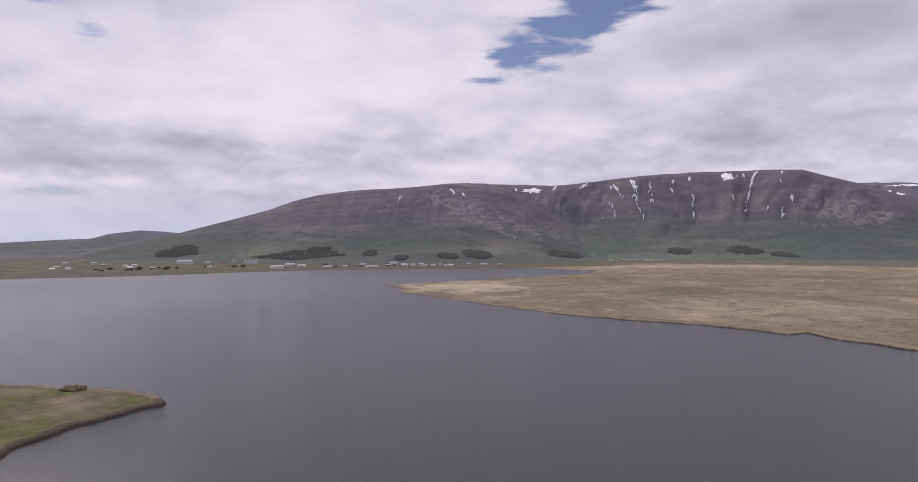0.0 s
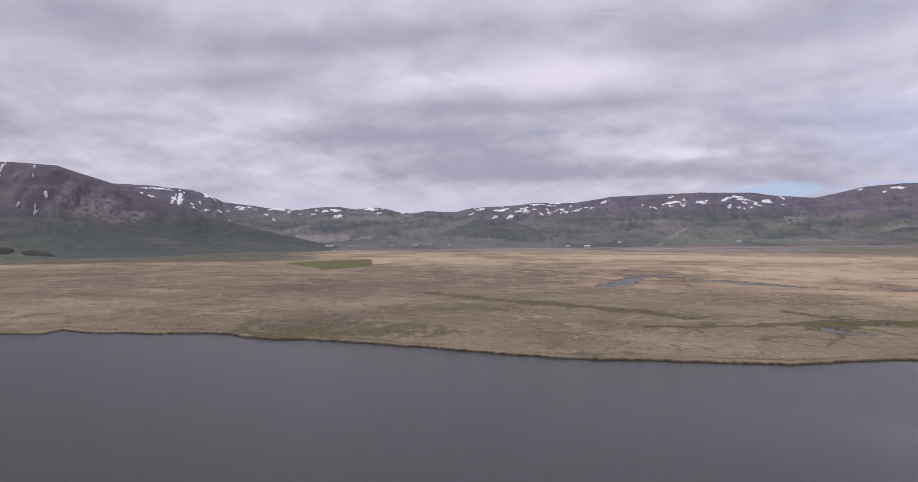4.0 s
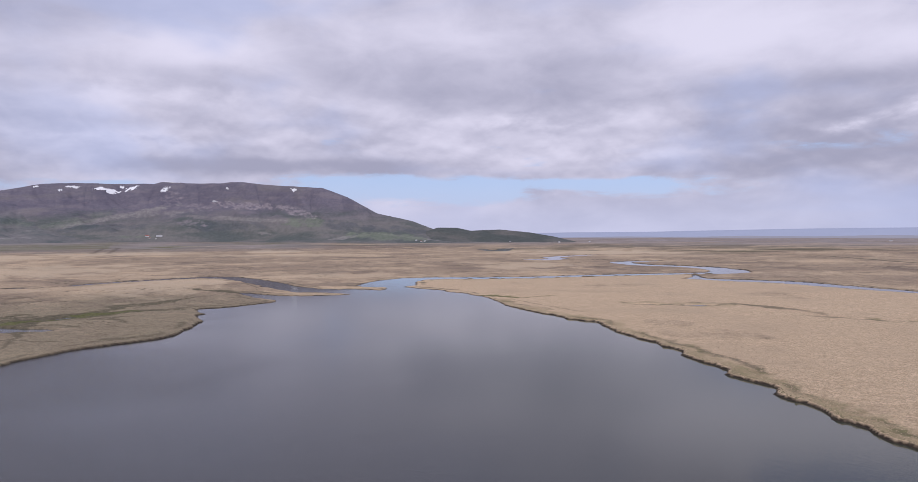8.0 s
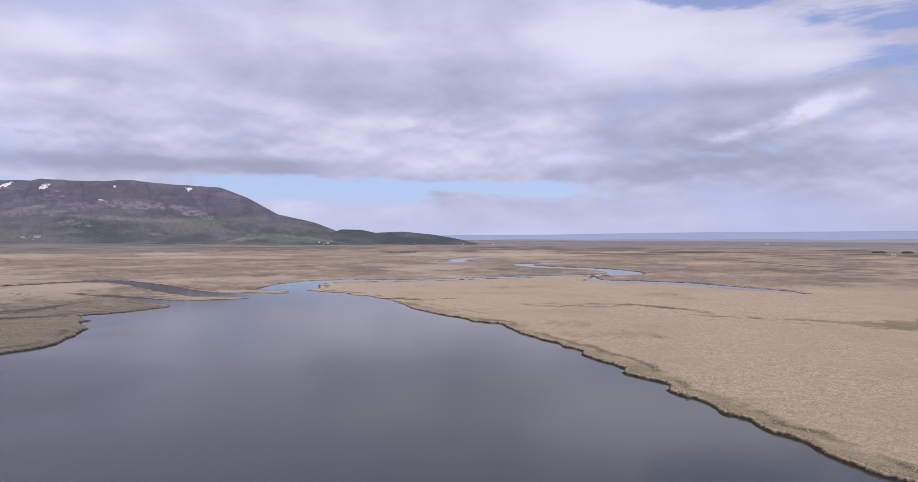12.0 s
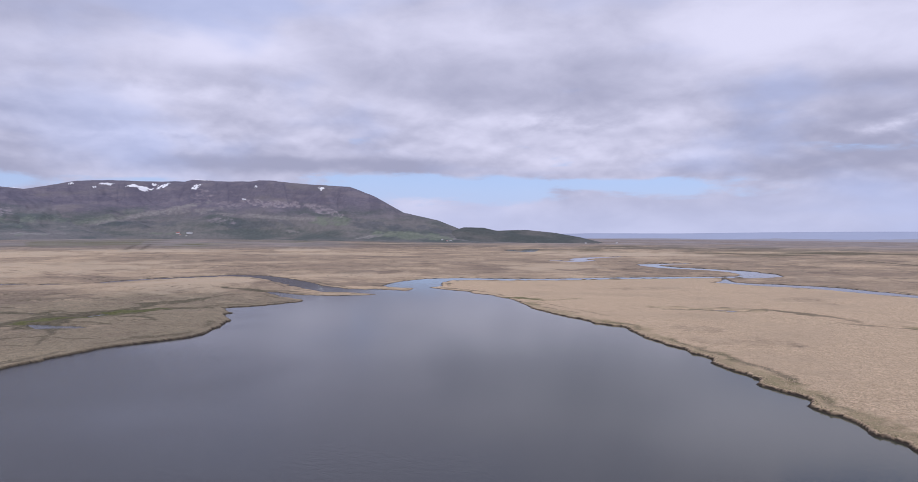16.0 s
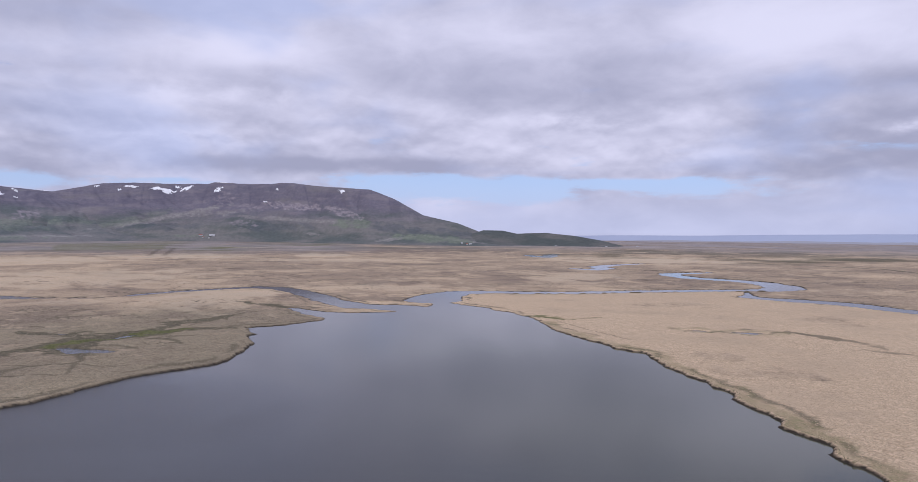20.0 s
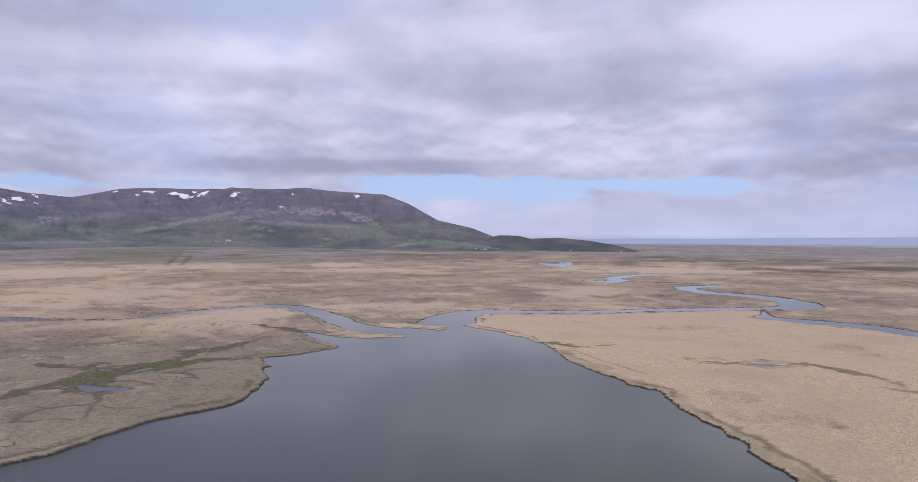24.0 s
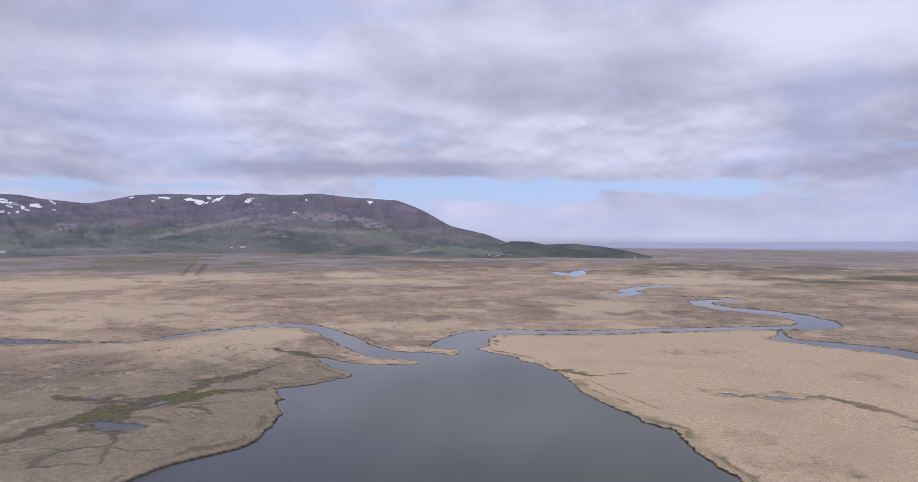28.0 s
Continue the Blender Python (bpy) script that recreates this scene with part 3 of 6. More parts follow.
def build_mountain(k, p, tone, turf_tone, sward, relief, turf_line):
    at = place(k)
    rel = attribute(k, "rel")
    flat = k.n("ShaderNodeMapping")
    k.put(flat.inputs[0], at)
    flat.inputs["Scale"].default_value = (1.0, 1.0, 5.0)
    coarse = k.noise(at, 0.0065, 5.0, 0.52, 0.4)
    beds = k.noise(flat.outputs[0], 0.007, 6.0, 0.58, 0.2)
    broad = k.noise(k.vec("ADD", flat.outputs[0], (512.0, 77.0, 31.0)), 0.0032, 5.0, 0.55, 0.3)
    fine = k.noise(at, 0.06, 7.0, 0.7)
    grit = k.noise(k.vec("ADD", flat.outputs[0], (9.0, 4.0, 2.0)), 0.035, 6.0, 0.68, 0.3)
    rock = k.mix(k.ramp(fine, 0.25, 0.75), tone(0.078, 0.066, 0.070), tone(0.106, 0.090, 0.092))
    rock = k.mix(k.ramp(beds, 0.48, 0.66, 0.0, 0.45), rock, tone(0.150, 0.122, 0.108))
    rock = k.mix(k.ramp(broad, 0.50, 0.68, 0.0, 0.5), rock, tone(0.125, 0.106, 0.084))
    rock = k.mix(k.ramp(coarse, 0.48, 0.66, 0.0, 0.45), rock, tone(0.060, 0.051, 0.060))
    rock = k.mix(k.ramp(grit, 0.54, 0.74, 0.0, 0.30), rock, tone(0.165, 0.140, 0.125))
    rock = k.mix(k.ramp(grit, 0.46, 0.30, 0.0, 0.28), rock, tone(0.048, 0.042, 0.050))
    # ravines darkened in colour to stand in for their shade
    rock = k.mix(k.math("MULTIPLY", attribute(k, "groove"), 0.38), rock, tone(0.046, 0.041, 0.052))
    turf = k.mix(k.ramp(fine, 0.25, 0.75), turf_tone(0.051, 0.057, 0.044), turf_tone(0.067, 0.074, 0.057))
    heath = k.mix(k.ramp(fine, 0.25, 0.75), turf_tone(0.086, 0.082, 0.062), turf_tone(0.118, 0.110, 0.084))
    low = k.mix(k.ramp(k.math("ADD", k.math("MULTIPLY", broad, 0.65), k.math("MULTIPLY", beds, 0.35)), 0.42 + sward, 0.60 + sward), turf, heath)
    line = k.math("ADD", rel, k.math("ADD", k.math("MULTIPLY", k.math("SUBTRACT", broad, 0.5), 0.5), k.math("MULTIPLY", k.math("SUBTRACT", beds, 0.5), 0.35)))
    col = k.mix(k.ramp(line, 0.14 + turf_line, 0.52 + turf_line), low, rock)
    ragged = k.math("ADD", k.math("MULTIPLY", k.math("SUBTRACT", grit, 0.5), 0.9), k.math("MULTIPLY", k.math("SUBTRACT", fine, 0.5), 0.4))

    def over(col, name, lo_tone, hi_tone, most):
        cover = k.math("ADD", attribute(k, name), k.math("MULTIPLY", ragged, k.ramp(attribute(k, name), 0.0, 0.3)))
        return k.mix(k.ramp(cover, 0.12, 1.0, 0.0, most), col, k.mix(k.ramp(fine, 0.3, 0.7), lo_tone, hi_tone))

    # dark turf and rock, plus shade painted into gullies and a valley
    col = over(col, "dark", turf_tone(0.038, 0.043, 0.042), turf_tone(0.055, 0.060, 0.056), 0.6)
    col = over(col, "dry", turf_tone(0.125, 0.116, 0.088), turf_tone(0.185, 0.168, 0.128), 0.8)
    col = over(col, "meadow", turf_tone(0.080, 0.092, 0.055), turf_tone(0.112, 0.124, 0.076), 0.8)
    col = over(col, "scree", tone(0.135, 0.110, 0.098), tone(0.205, 0.167, 0.150), 0.8)
    k.put(p.inputs["Base Color"], col)
    bump(k, p, k.math("ADD", fine, k.math("MULTIPLY", coarse, 1.2)), relief, 6.0)


def plain(col, jitter=0.15, scale=2.0):
    def build(k, p):
        n = k.noise(place(k), scale, 4.0, 0.6)
        dark = tuple(c * (1 - jitter) for c in col)
        light = tuple(min(1.0, c * (1 + jitter)) for c in col)
        k.put(p.inputs["Base Color"], k.mix(n, dark, light))
    return build


def build_island(lo, hi):
    def build(k, p):
        one = k.n("ShaderNodeNewGeometry").outputs["Random Per Island"]
        k.put(p.inputs["Base Color"], k.mix(one, lo, hi))
    return build


# aerial haze is painted into this blue base colour
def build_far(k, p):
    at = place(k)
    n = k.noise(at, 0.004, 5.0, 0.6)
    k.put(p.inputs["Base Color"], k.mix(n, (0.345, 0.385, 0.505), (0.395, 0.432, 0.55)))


# base colour greyed and blued to imitate haze over the nearer moor
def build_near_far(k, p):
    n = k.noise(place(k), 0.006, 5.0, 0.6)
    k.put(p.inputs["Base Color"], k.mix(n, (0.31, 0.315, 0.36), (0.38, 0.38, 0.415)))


GROUND = material("dry_grassland", build_ground, 0.95, 0.15)
WATER = material("lake_water", build_water, 0.2, 0.5)
# rock and turf paled and blued to stand in for distance haze
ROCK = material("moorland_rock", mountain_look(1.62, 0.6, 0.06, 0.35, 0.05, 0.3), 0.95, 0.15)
PALE_ROCK = material("hazed_grey_rock", mountain_look(1.80, 0.85, -0.01, 0.08, 0.21, 0.36), 0.95, 0.15)
TABLE_ROCK = material("hazed_brown_rock", mountain_look(1.85, 0.75, -0.03, 0.10, 0.09, 0.20), 0.95, 0.15)
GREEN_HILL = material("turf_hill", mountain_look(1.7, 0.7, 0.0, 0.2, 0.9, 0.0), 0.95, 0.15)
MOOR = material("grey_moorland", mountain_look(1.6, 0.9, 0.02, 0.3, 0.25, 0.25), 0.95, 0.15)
SNOW = material("old_snow", plain((0.82, 0.83, 0.86), 0.06, 0.05), 0.7, 0.3)
FAR = material("haze_blue_upland", build_far, 1.0, 0.0)
NEAR_FAR = material("haze_grey_moor", build_near_far, 1.0, 0.0)
WHITE = material("white_render", plain((0.68, 0.68, 0.69), 0.08), 0.7, 0.3)
CREAM = material("cream_cladding", plain((0.55, 0.52, 0.45), 0.08), 0.7, 0.3)
GREY_ROOF = material("grey_metal_roof", plain((0.40, 0.40, 0.42), 0.1), 0.5, 0.4)
PALE_ROOF = material("pale_metal_roof", plain((0.62, 0.62, 0.64), 0.08), 0.45, 0.4)
RED_ROOF = material("rust_red_roof", plain((0.30, 0.09, 0.06), 0.12), 0.6, 0.3)
DARK_WALL = material("dark_timber_wall", plain((0.07, 0.055, 0.05), 0.15), 0.8, 0.2)
GLASS = material("window_glass", plain((0.03, 0.035, 0.04), 0.1), 0.15, 0.5)
BARK = material("bark", plain((0.09, 0.07, 0.055), 0.2), 0.9, 0.2)
CONIFER = material("conifer_needles", build_island((0.080, 0.090, 0.086), (0.098, 0.108, 0.098)), 0.9, 0.2)
SCRUB = material("birch_leaves", build_island((0.155, 0.152, 0.098), (0.255, 0.238, 0.158)), 0.9, 0.2)
SHRUB = material("shrub_leaves", build_island((0.15, 0.125, 0.078), (0.28, 0.225, 0.145)), 0.9, 0.2)
BANK_GRASS = material("bank_grass_blades", build_island((0.18, 0.158, 0.088), (0.33, 0.275, 0.170)), 0.9, 0.2)
SEDGE = material("sedge_blades", build_island((0.20, 0.172, 0.118), (0.33, 0.285, 0.205)), 0.9, 0.2)
STRAW = material("grass_blades", build_island((0.36, 0.275, 0.18), (0.55, 0.435, 0.30)), 0.9, 0.2)


# ---- mesh helpers ----
def grid_mesh(name, X, Y, Z, mat, wrap=False, attrs=None):
    """A smooth sheet over rows x columns of points."""
    rows, cols = X.shape
    me = bpy.data.meshes.new(name)
    co = np.stack([X, Y, Z], -1).reshape(-1, 3).astype(np.float32)
    i = np.arange(rows * cols).reshape(rows, cols)
    a = i if not wrap else np.concatenate([i, i[:, :1]], 1)
    quads = np.stack([a[:-1, :-1], a[:-1, 1:], a[1:, 1:], a[1:, :-1]], -1).reshape(-1, 4)
    quads = quads[:, ::-1]
    raw_mesh(me, co, quads)
    for key, val in (attrs or {}).items():
        at = me.attributes.new(key, "FLOAT", "POINT")
        at.data.foreach_set("value", val.reshape(-1).astype(np.float32))
    me.polygons.foreach_set("use_smooth", np.ones(len(quads), bool))
    me.materials.append(mat)
    return new(name, me)


def raw_mesh(me, co, faces):
    """Fill a mesh from arrays of points and equal-sided faces."""
    sides = faces.shape[1]
    me.vertices.add(len(co))
    me.vertices.foreach_set("co", np.asarray(co, np.float32).reshape(-1))
    me.loops.add(faces.size)
    me.loops.foreach_set("vertex_index", faces.reshape(-1).astype(np.int32))
    me.polygons.add(len(faces))
    me.polygons.foreach_set("loop_start", (np.arange(len(faces)) * sides).astype(np.int32))
    me.polygons.foreach_set("loop_total", np.full(len(faces), sides, np.int32))
    me.update(calc_edges=True)


def part(name, bm, mat, parent, label=""):
    me = bpy.data.meshes.new(name)
    bm.to_mesh(me)
    bm.free()
    me.materials.append(mat)
    ob = new(name, me)
    ob.parent = parent
    return tagged(ob, label)


# ---- ground ----
# how the marsh varies: kind, bearing, distance, half width in degrees, half depth as a share of distance, strength
BLOTS = [
    ("pale", 89.3, 1434, 5.1, 0.112, 0.7), ("pale", 98.2, 1577, 5.4, 0.092, 0.9), ("pale", 108.8, 1602, 2.4, 0.071, 0.9), ("pale", 110.3, 1334, 6.7, 0.059, 0.6), ("pale", 90.2, 917, 3.8, 0.072, 0.4),
    ("pale", 114.9, 718, 6.1, 0.064, 0.5), ("pale", 101.7, 660, 4.7, 0.085, 0.7), ("pale", 90.9, 631, 3.1, 0.03, 0.5), ("heath", 93.9, 2248, 9.7, 0.234, 1.0), ("heath", 114.7, 2064, 11.1, 0.156, 0.9),
    ("heath", 87.9, 1142, 3.7, 0.088, 0.5), ("heath", 104.3, 1162, 9.8, 0.14, 0.6), ("heath", 110.8, 881, 6.3, 0.136, 0.55), ("heath", 112.7, 767, 2.4, 0.034, 0.6), ("heath", 121.9, 1205, 4.9, 0.081, 0.5),
    ("heath", 114.5, 607, 3.3, 0.046, 0.7), ("green", 93.7, 2694, 4.1, 0.098, 0.5), ("green", 86.2, 3392, 1.9, 0.128, 0.5), ("pale", 101.6, 2264, 2.9, 0.039, 0.9), ("pale", 86.9, 3583, 2.0, 0.068, 0.6),
    ("heath", 129.4, 893, 4.5, 0.148, 0.45), ("pale", 130.1, 905, 3.8, 0.103, 0.65), ("heath", 139.0, 903, 5.6, 0.15, 0.7), ("heath", 148.8, 849, 3.4, 0.178, 0.55), ("heath", 146.3, 1217, 5.9, 0.167, 0.55),
    ("pale", 135.8, 1507, 7.5, 0.115, 0.8), ("pale", 142.0, 1319, 4.1, 0.065, 0.4), ("heath", 128.7, 1116, 1.9, 0.122, 0.4), ("damp", 137.7, 2081, 6.1, 0.105, 0.7), ("damp", 147.1, 2005, 5.0, 0.125, 0.6),
    ("heath", 139.0, 2443, 13.2, 0.111, 0.8), ("pale", 148.0, 1742, 4.2, 0.081, 0.6), ("heath", 144.6, 1354, 7.6, 0.022, 0.6), ("heath", 141.4, 354, 2.1, 0.044, 0.35), ("heath", 145.3, 318, 3.9, 0.044, 0.3),
    ("pale", 139.0, 386, 2.4, 0.035, 0.25), ("heath", 137.8, 589, 4.4, 0.037, 0.25), ("heath", 149.6, 534, 2.7, 0.051, 0.25), ("heath", 53.5, 618, 9.7, 0.167, 0.9), ("damp", 49.5, 613, 5.7, 0.091, 0.55),
    # damp round bearing 50 is boosted, its darkness partly imitating lens falloff
    ("damp", 49.9, 350, 6.1, 0.107, 0.8), ("damp", 61.0, 435, 5.8, 0.059, 0.6), ("green", 48.3, 334, 4.5, 0.046, 0.5), ("pale", 79.7, 301, 8.5, 0.127, 0.45), ("pale", 64.1, 915, 2.8, 0.166, 0.5),
    ("pale", 79.0, 1441, 9.3, 0.108, 0.8), ("pale", 91.5, 918, 8.1, 0.15, 0.6), ("heath", 70.3, 635, 3.4, 0.176, 0.6), ("heath", 77.8, 790, 4.2, 0.184, 0.8), ("pale", 99.5, 601, 4.2, 0.156, 0.55),
    ("heath", 87.5, 670, 5.5, 0.123, 0.4), ("damp", 71.7, 301, 4.9, 0.07, 0.5), ("heath", 100.0, 1823, 11.7, 0.172, 0.8), ("damp", 51.4, 336, 10.4, 0.104, 0.75), ("green", 50.2, 325, 7.7, 0.056, 0.5),
    ("heath", 64.6, 760, 7.6, 0.266, 1.0), ("heath", 51.9, 583, 8.1, 0.149, 0.6), ("pale", 54.5, 463, 7.7, 0.098, 0.35), ("pale", 29.6, 503, 7.4, 0.131, 0.5), ("pale", 61.4, 1175, 5.4, 0.208, 0.6),
    ("pale", 31.7, 1450, 7.2, 0.08, 0.3), ("heath", 38.9, 876, 7.8, 0.192, 0.5), ("damp", 29.2, 542, 1.9, 0.057, 0.4), ("pale", 5.4, 667, 5.1, 0.105, 0.8), ("pale", 24.8, 493, 5.2, 0.133, 0.5),
    ("damp", 15.1, 505, 4.5, 0.104, 0.5), ("damp", 22.2, 639, 4.5, 0.085, 0.6), ("heath", 34.4, 818, 4.4, 0.185, 0.8), ("green", 16.7, 817, 10.0, 0.084, 0.45), ("pale", 24.1, 1169, 8.7, 0.085, 0.4),
    ("damp", 30.5, 915, 6.0, 0.072, 0.5),
]


def build_land():
    az = np.concatenate([np.arange(-46, 186, 0.175), np.arange(186, 313.5, 1.5)])
    r = np.concatenate([[0.0, 60.0, 90.0], np.geomspace(115, 330, 330), np.geomspace(332, 620, 190), np.geomspace(624, 1500, 140), np.geomspace(1520, 4960, 75)])
    R, AZ = np.meshgrid(r, az, indexing="ij")
    X, Y = polar(AZ, R)
    d = shore_distance(X, Y)
    Z = land_height(X, Y, d)
    jag = 1.6 * perlin(X / 9, Y / 9, 41) + 1.2 * perlin(X / 3.4, Y / 3.4, 42)
    damp = np.zeros_like(X)
    WX, WY = X + 9 * fbm(X / 24, Y / 24, 3, 43), Y + 9 * fbm(X / 24 + 50, Y / 24, 3, 45)
    for line in SWALES:
        damp = np.maximum(damp, (0.62 if line is SWALE_R else 1.0) * (1 - smooth(band(WX, WY, line) + 2.0 * jag, -2.5, 2.5)))
    for line in CREEKS:
        damp = np.maximum(damp, 0.62 * (1 - smooth(band(X + 0.35 * (WX - X), Y + 0.35 * (WY - Y), line), -0.4, 1.6)))
    damp = np.maximum(damp, 0.66 * (1 - smooth(np.abs(d - 7.0 + jag * 0.8 - 5.0 * fbm(X / 55, Y / 55, 3, 40)), 0.2, 4.2)) * smooth(fbm(X / 34, Y / 34, 3, 44), -0.7, 0.1) * (R < 700))
    # scattered wet pans and runnels over the marsh
    runnel = 1 - smooth(np.abs(fbm(X / 48, Y / 48, 5, 51, 0.6)), 0.01, 0.055)
    damp = np.maximum(damp, 0.85 * runnel * smooth(fbm(X / 150, Y / 150, 2, 52), -0.05, 0.2) * (R < 900) * (1 - 0.8 * smooth(AZ, 112, 118)))
    for line in ([(760, -1150, 4), (600, -1150, 5), (420, -1010, 5), (300, -960, 4)],):
        damp = np.maximum(damp, 0.8 * (1 - smooth(band(X, Y, line) + jag, -2, 3)))
    moor = np.exp(-(((X - 360) / 190) ** 2 + ((Y - 130) / 230) ** 2))
    spit = np.exp(-(((X - 240) / 160) ** 2 + ((Y - 560) / 260) ** 2))
    damp = np.maximum(damp, spit * (0.20 + 0.55 * fbm(X / 110, Y / 60, 5, 46, 0.62)))
    damp = np.maximum(damp, moor * (0.12 + 0.55 * fbm(X / 70, Y / 70, 4, 47)))
    dark = smooth(R, 1250, 1500) * (1 - smooth(R, 2300, 3000)) * smooth(AZ, 120, 136) * (1 - smooth(AZ, 176, 182))
    damp = np.maximum(damp, dark * (0.30 + 0.7 * fbm(X / 240, Y / 240, 5, 48, 0.6)))
    heath_e = smooth(R, 1700, 2100) * smooth(AZ, 72, 90) * (1 - smooth(AZ, 120, 135))
    damp = np.maximum(damp, heath_e * (0.50 + 0.6 * fbm(X / 240, Y / 240, 5, 49, 0.6)))
    green = np.zeros_like(X)
    green = np.maximum(green, 0.55 * (1 - smooth(band(X, Y, GREEN_T) + 6 * jag, -8, 6)))
    for line in (GREEN_L, GREEN_R):
        green = np.maximum(green, 0.9 * (1 - smooth(band(WX, WY, line) + 2.5 * jag, -3, 2)))
    green = np.maximum(green, 0.47 * (1 - smooth(d + 2.5 * jag, 4, 15)) * smooth(d, 0.5, 1.0) * (R < 460) * smooth(AZ, 117, 121))
    field = poly_signed(X, Y, np.array([(848, 770), (958, 790), (1079, 762), (821, 577), (705, 578), (745, 616)]))
    green = np.maximum(green, 0.8 * (1 - smooth(field, -3, 3)))
    far_field = poly_signed(X, Y, np.array([(2485, 15), (2500, -322), (2068, -267), (2017, 12)]))
    green = np.maximum(green, 0.5 * (1 - smooth(far_field, -10, 10)))
    stripe = smooth(fbm(X / 120, Y / 120, 5, 81, 0.6), 0.05, 0.55) * smooth(R, 700, 1000)
    damp = np.maximum(damp, 0.25 * stripe)
    head = (X < -50) & (Y > 0) & (Y < 420) & (R < 700)
    green = np.maximum(green, np.where(head, smooth(d + jag, 1.5, 5) * (0.58 + 0.5 * fbm(X / 25, Y / 25, 4, 61)), 0))
    damp = np.where(head, np.maximum(damp, smooth(d, 1.5, 4) * (0.60 + 0.6 * fbm(X / 18, Y / 18, 4, 62))), damp)
    village = smooth(Y, 780, 930) * (1 - smooth(X, 60, 330) * (1 - smooth(Y, 1060, 1120))) * (1 - smooth(X, 250, 520))
    green = np.maximum(green, village * (0.40 + 0.5 * fbm(X / 90, Y / 90, 3, 63)) * smooth(X, -520, -300))
    damp = np.maximum(damp, 1.1 * village)
    green = np.maximum(green, smooth(R, 1500, 1900) * (0.1 + 0.5 * fbm(X / 200, Y / 200, 3, 65)) * (1 - smooth(AZ, 60, 95)) * (AZ > -14) * (AZ < 100))
    damp = np.maximum(damp, 1.1 * (R > 780) * (AZ < -8))
    green = np.maximum(green, 0.55 * (R > 780) * (AZ < -8) * smooth(AZ, -27, -18) * np.clip(0.75 + 1.1 * fbm(X / 90, Y / 90, 4, 66), 0, 1.2))
    # pasture and moor under the eastern ranges
    pasture = smooth(R, 1550, 2100) * (AZ > 14) * (1 - smooth(AZ, 108, 118))
    damp = np.maximum(damp, pasture * (0.45 + 0.5 * fbm(X / 200, Y / 200, 4, 67, 0.6)))
    green = np.maximum(green, pasture * (0.16 + 0.5 * fbm(X / 260, Y / 260, 4, 68, 0.6)))
    brown = smooth(AZ, 26, 40) * (1 - smooth(AZ, 74, 92)) * smooth(R, 300, 380) * (1 - smooth(R, 1000, 1500))
    damp = np.maximum(damp, brown * (0.15 + 0.40 * fbm(X / 75, Y / 75, 5, 69, 0.62)))
    damp = np.maximum(damp, 0.4 * smooth(fbm(X / 55, Y / 55, 5, 70, 0.6), 0.1, 0.5) * (AZ < 40) * (R > 380) * (R < 1300))
    pale = 1 - smooth(poly_signed(X, Y, np.array([(1081, 760), (1097, 728), (940, 624), (893, 628)])), -3, 3)
    pale = np.maximum(pale, 0.22 * smooth(fbm(X / 150, Y / 110, 5, 71, 0.6), 0.10, 0.6) * (R > 550))
    # browner heath over the open plain and the western marsh, paler straw on the southern meadow
    river_r = np.interp(AZ, [112, 123, 131, 136, 140, 143.2, 143.5, 149, 152.6, 156.4, 165], [640, 650, 668, 703, 733, 758, 690, 666, 638, 610, 640])
    south = smooth(AZ, 108, 116) * (1 - smooth(R, river_r - 12, river_r + 4 + 90 * smooth(AZ, 153, 160)))
    plain_n = fbm(X / 150, Y / 150, 6, 91, 0.62)
    heath = np.clip(0.50 + 0.26 * plain_n, 0, 1) * (1 - 0.85 * south)
    band_w = np.exp(-((R - 600 - 60 * fbm(X / 200, Y / 200, 2, 92)) / 130) ** 2) * smooth(-AZ, -100, -84) * (AZ > 20)
    heath = heath * (1 - 0.55 * (1 - smooth(R, 420, 520)) * smooth(AZ, 60, 95))
    heath = np.maximum(heath, 0.6 * band_w)
    heath = np.maximum(heath, smooth(R, 2300, 3000))
    heath = np.maximum(heath, 0.9 * smooth(R, 760, 900) * smooth(AZ, 150, 158) * np.clip(0.7 + 0.6 * plain_n, 0, 1))
    strand = smooth(fbm(X / 90 + 3, Y / 90, 5, 93, 0.6), 0.15, 0.6) * (R > 430) * (1 - south)
    heath = heath * (1 - 0.5 * strand)
    pale = np.maximum(pale, 0.3 * strand)
    rag = fbm(AZ / 2.2, np.log(R + 1) / 0.06, 5, 55, 0.62)
    heath = np.maximum(heath, 0.30 * (AZ > -10) * (1 - smooth(AZ, 36, 60)) * smooth(R, 330, 460) * np.clip(1.6 + 1.5 * fbm(X / 130, Y / 60, 4, 99), 0, 3.0))
    fields = {"pale": pale, "heath": heath, "damp": damp, "green": green}
    for kind, az0, r0, wide_az, deep, strong in BLOTS:
        i0, i1 = np.searchsorted(r, [r0 * math.exp(-1.7 * deep), r0 * math.exp(1.7 * deep)])
        j0, j1 = np.searchsorted(az, [az0 - 1.7 * wide_az, az0 + 1.7 * wide_az])
        box_ij = (slice(i0, i1), slice(j0, j1))
        q = ((AZ[box_ij] - az0) / wide_az) ** 2 + (np.log(R[box_ij] / r0) / deep) ** 2 + 1.1 * rag[box_ij]
        f = strong * (1 - smooth(q, 0.2, 1.7))
        if kind == "pale":
            heath[box_ij] *= 1 - np.clip(f, 0, 1)
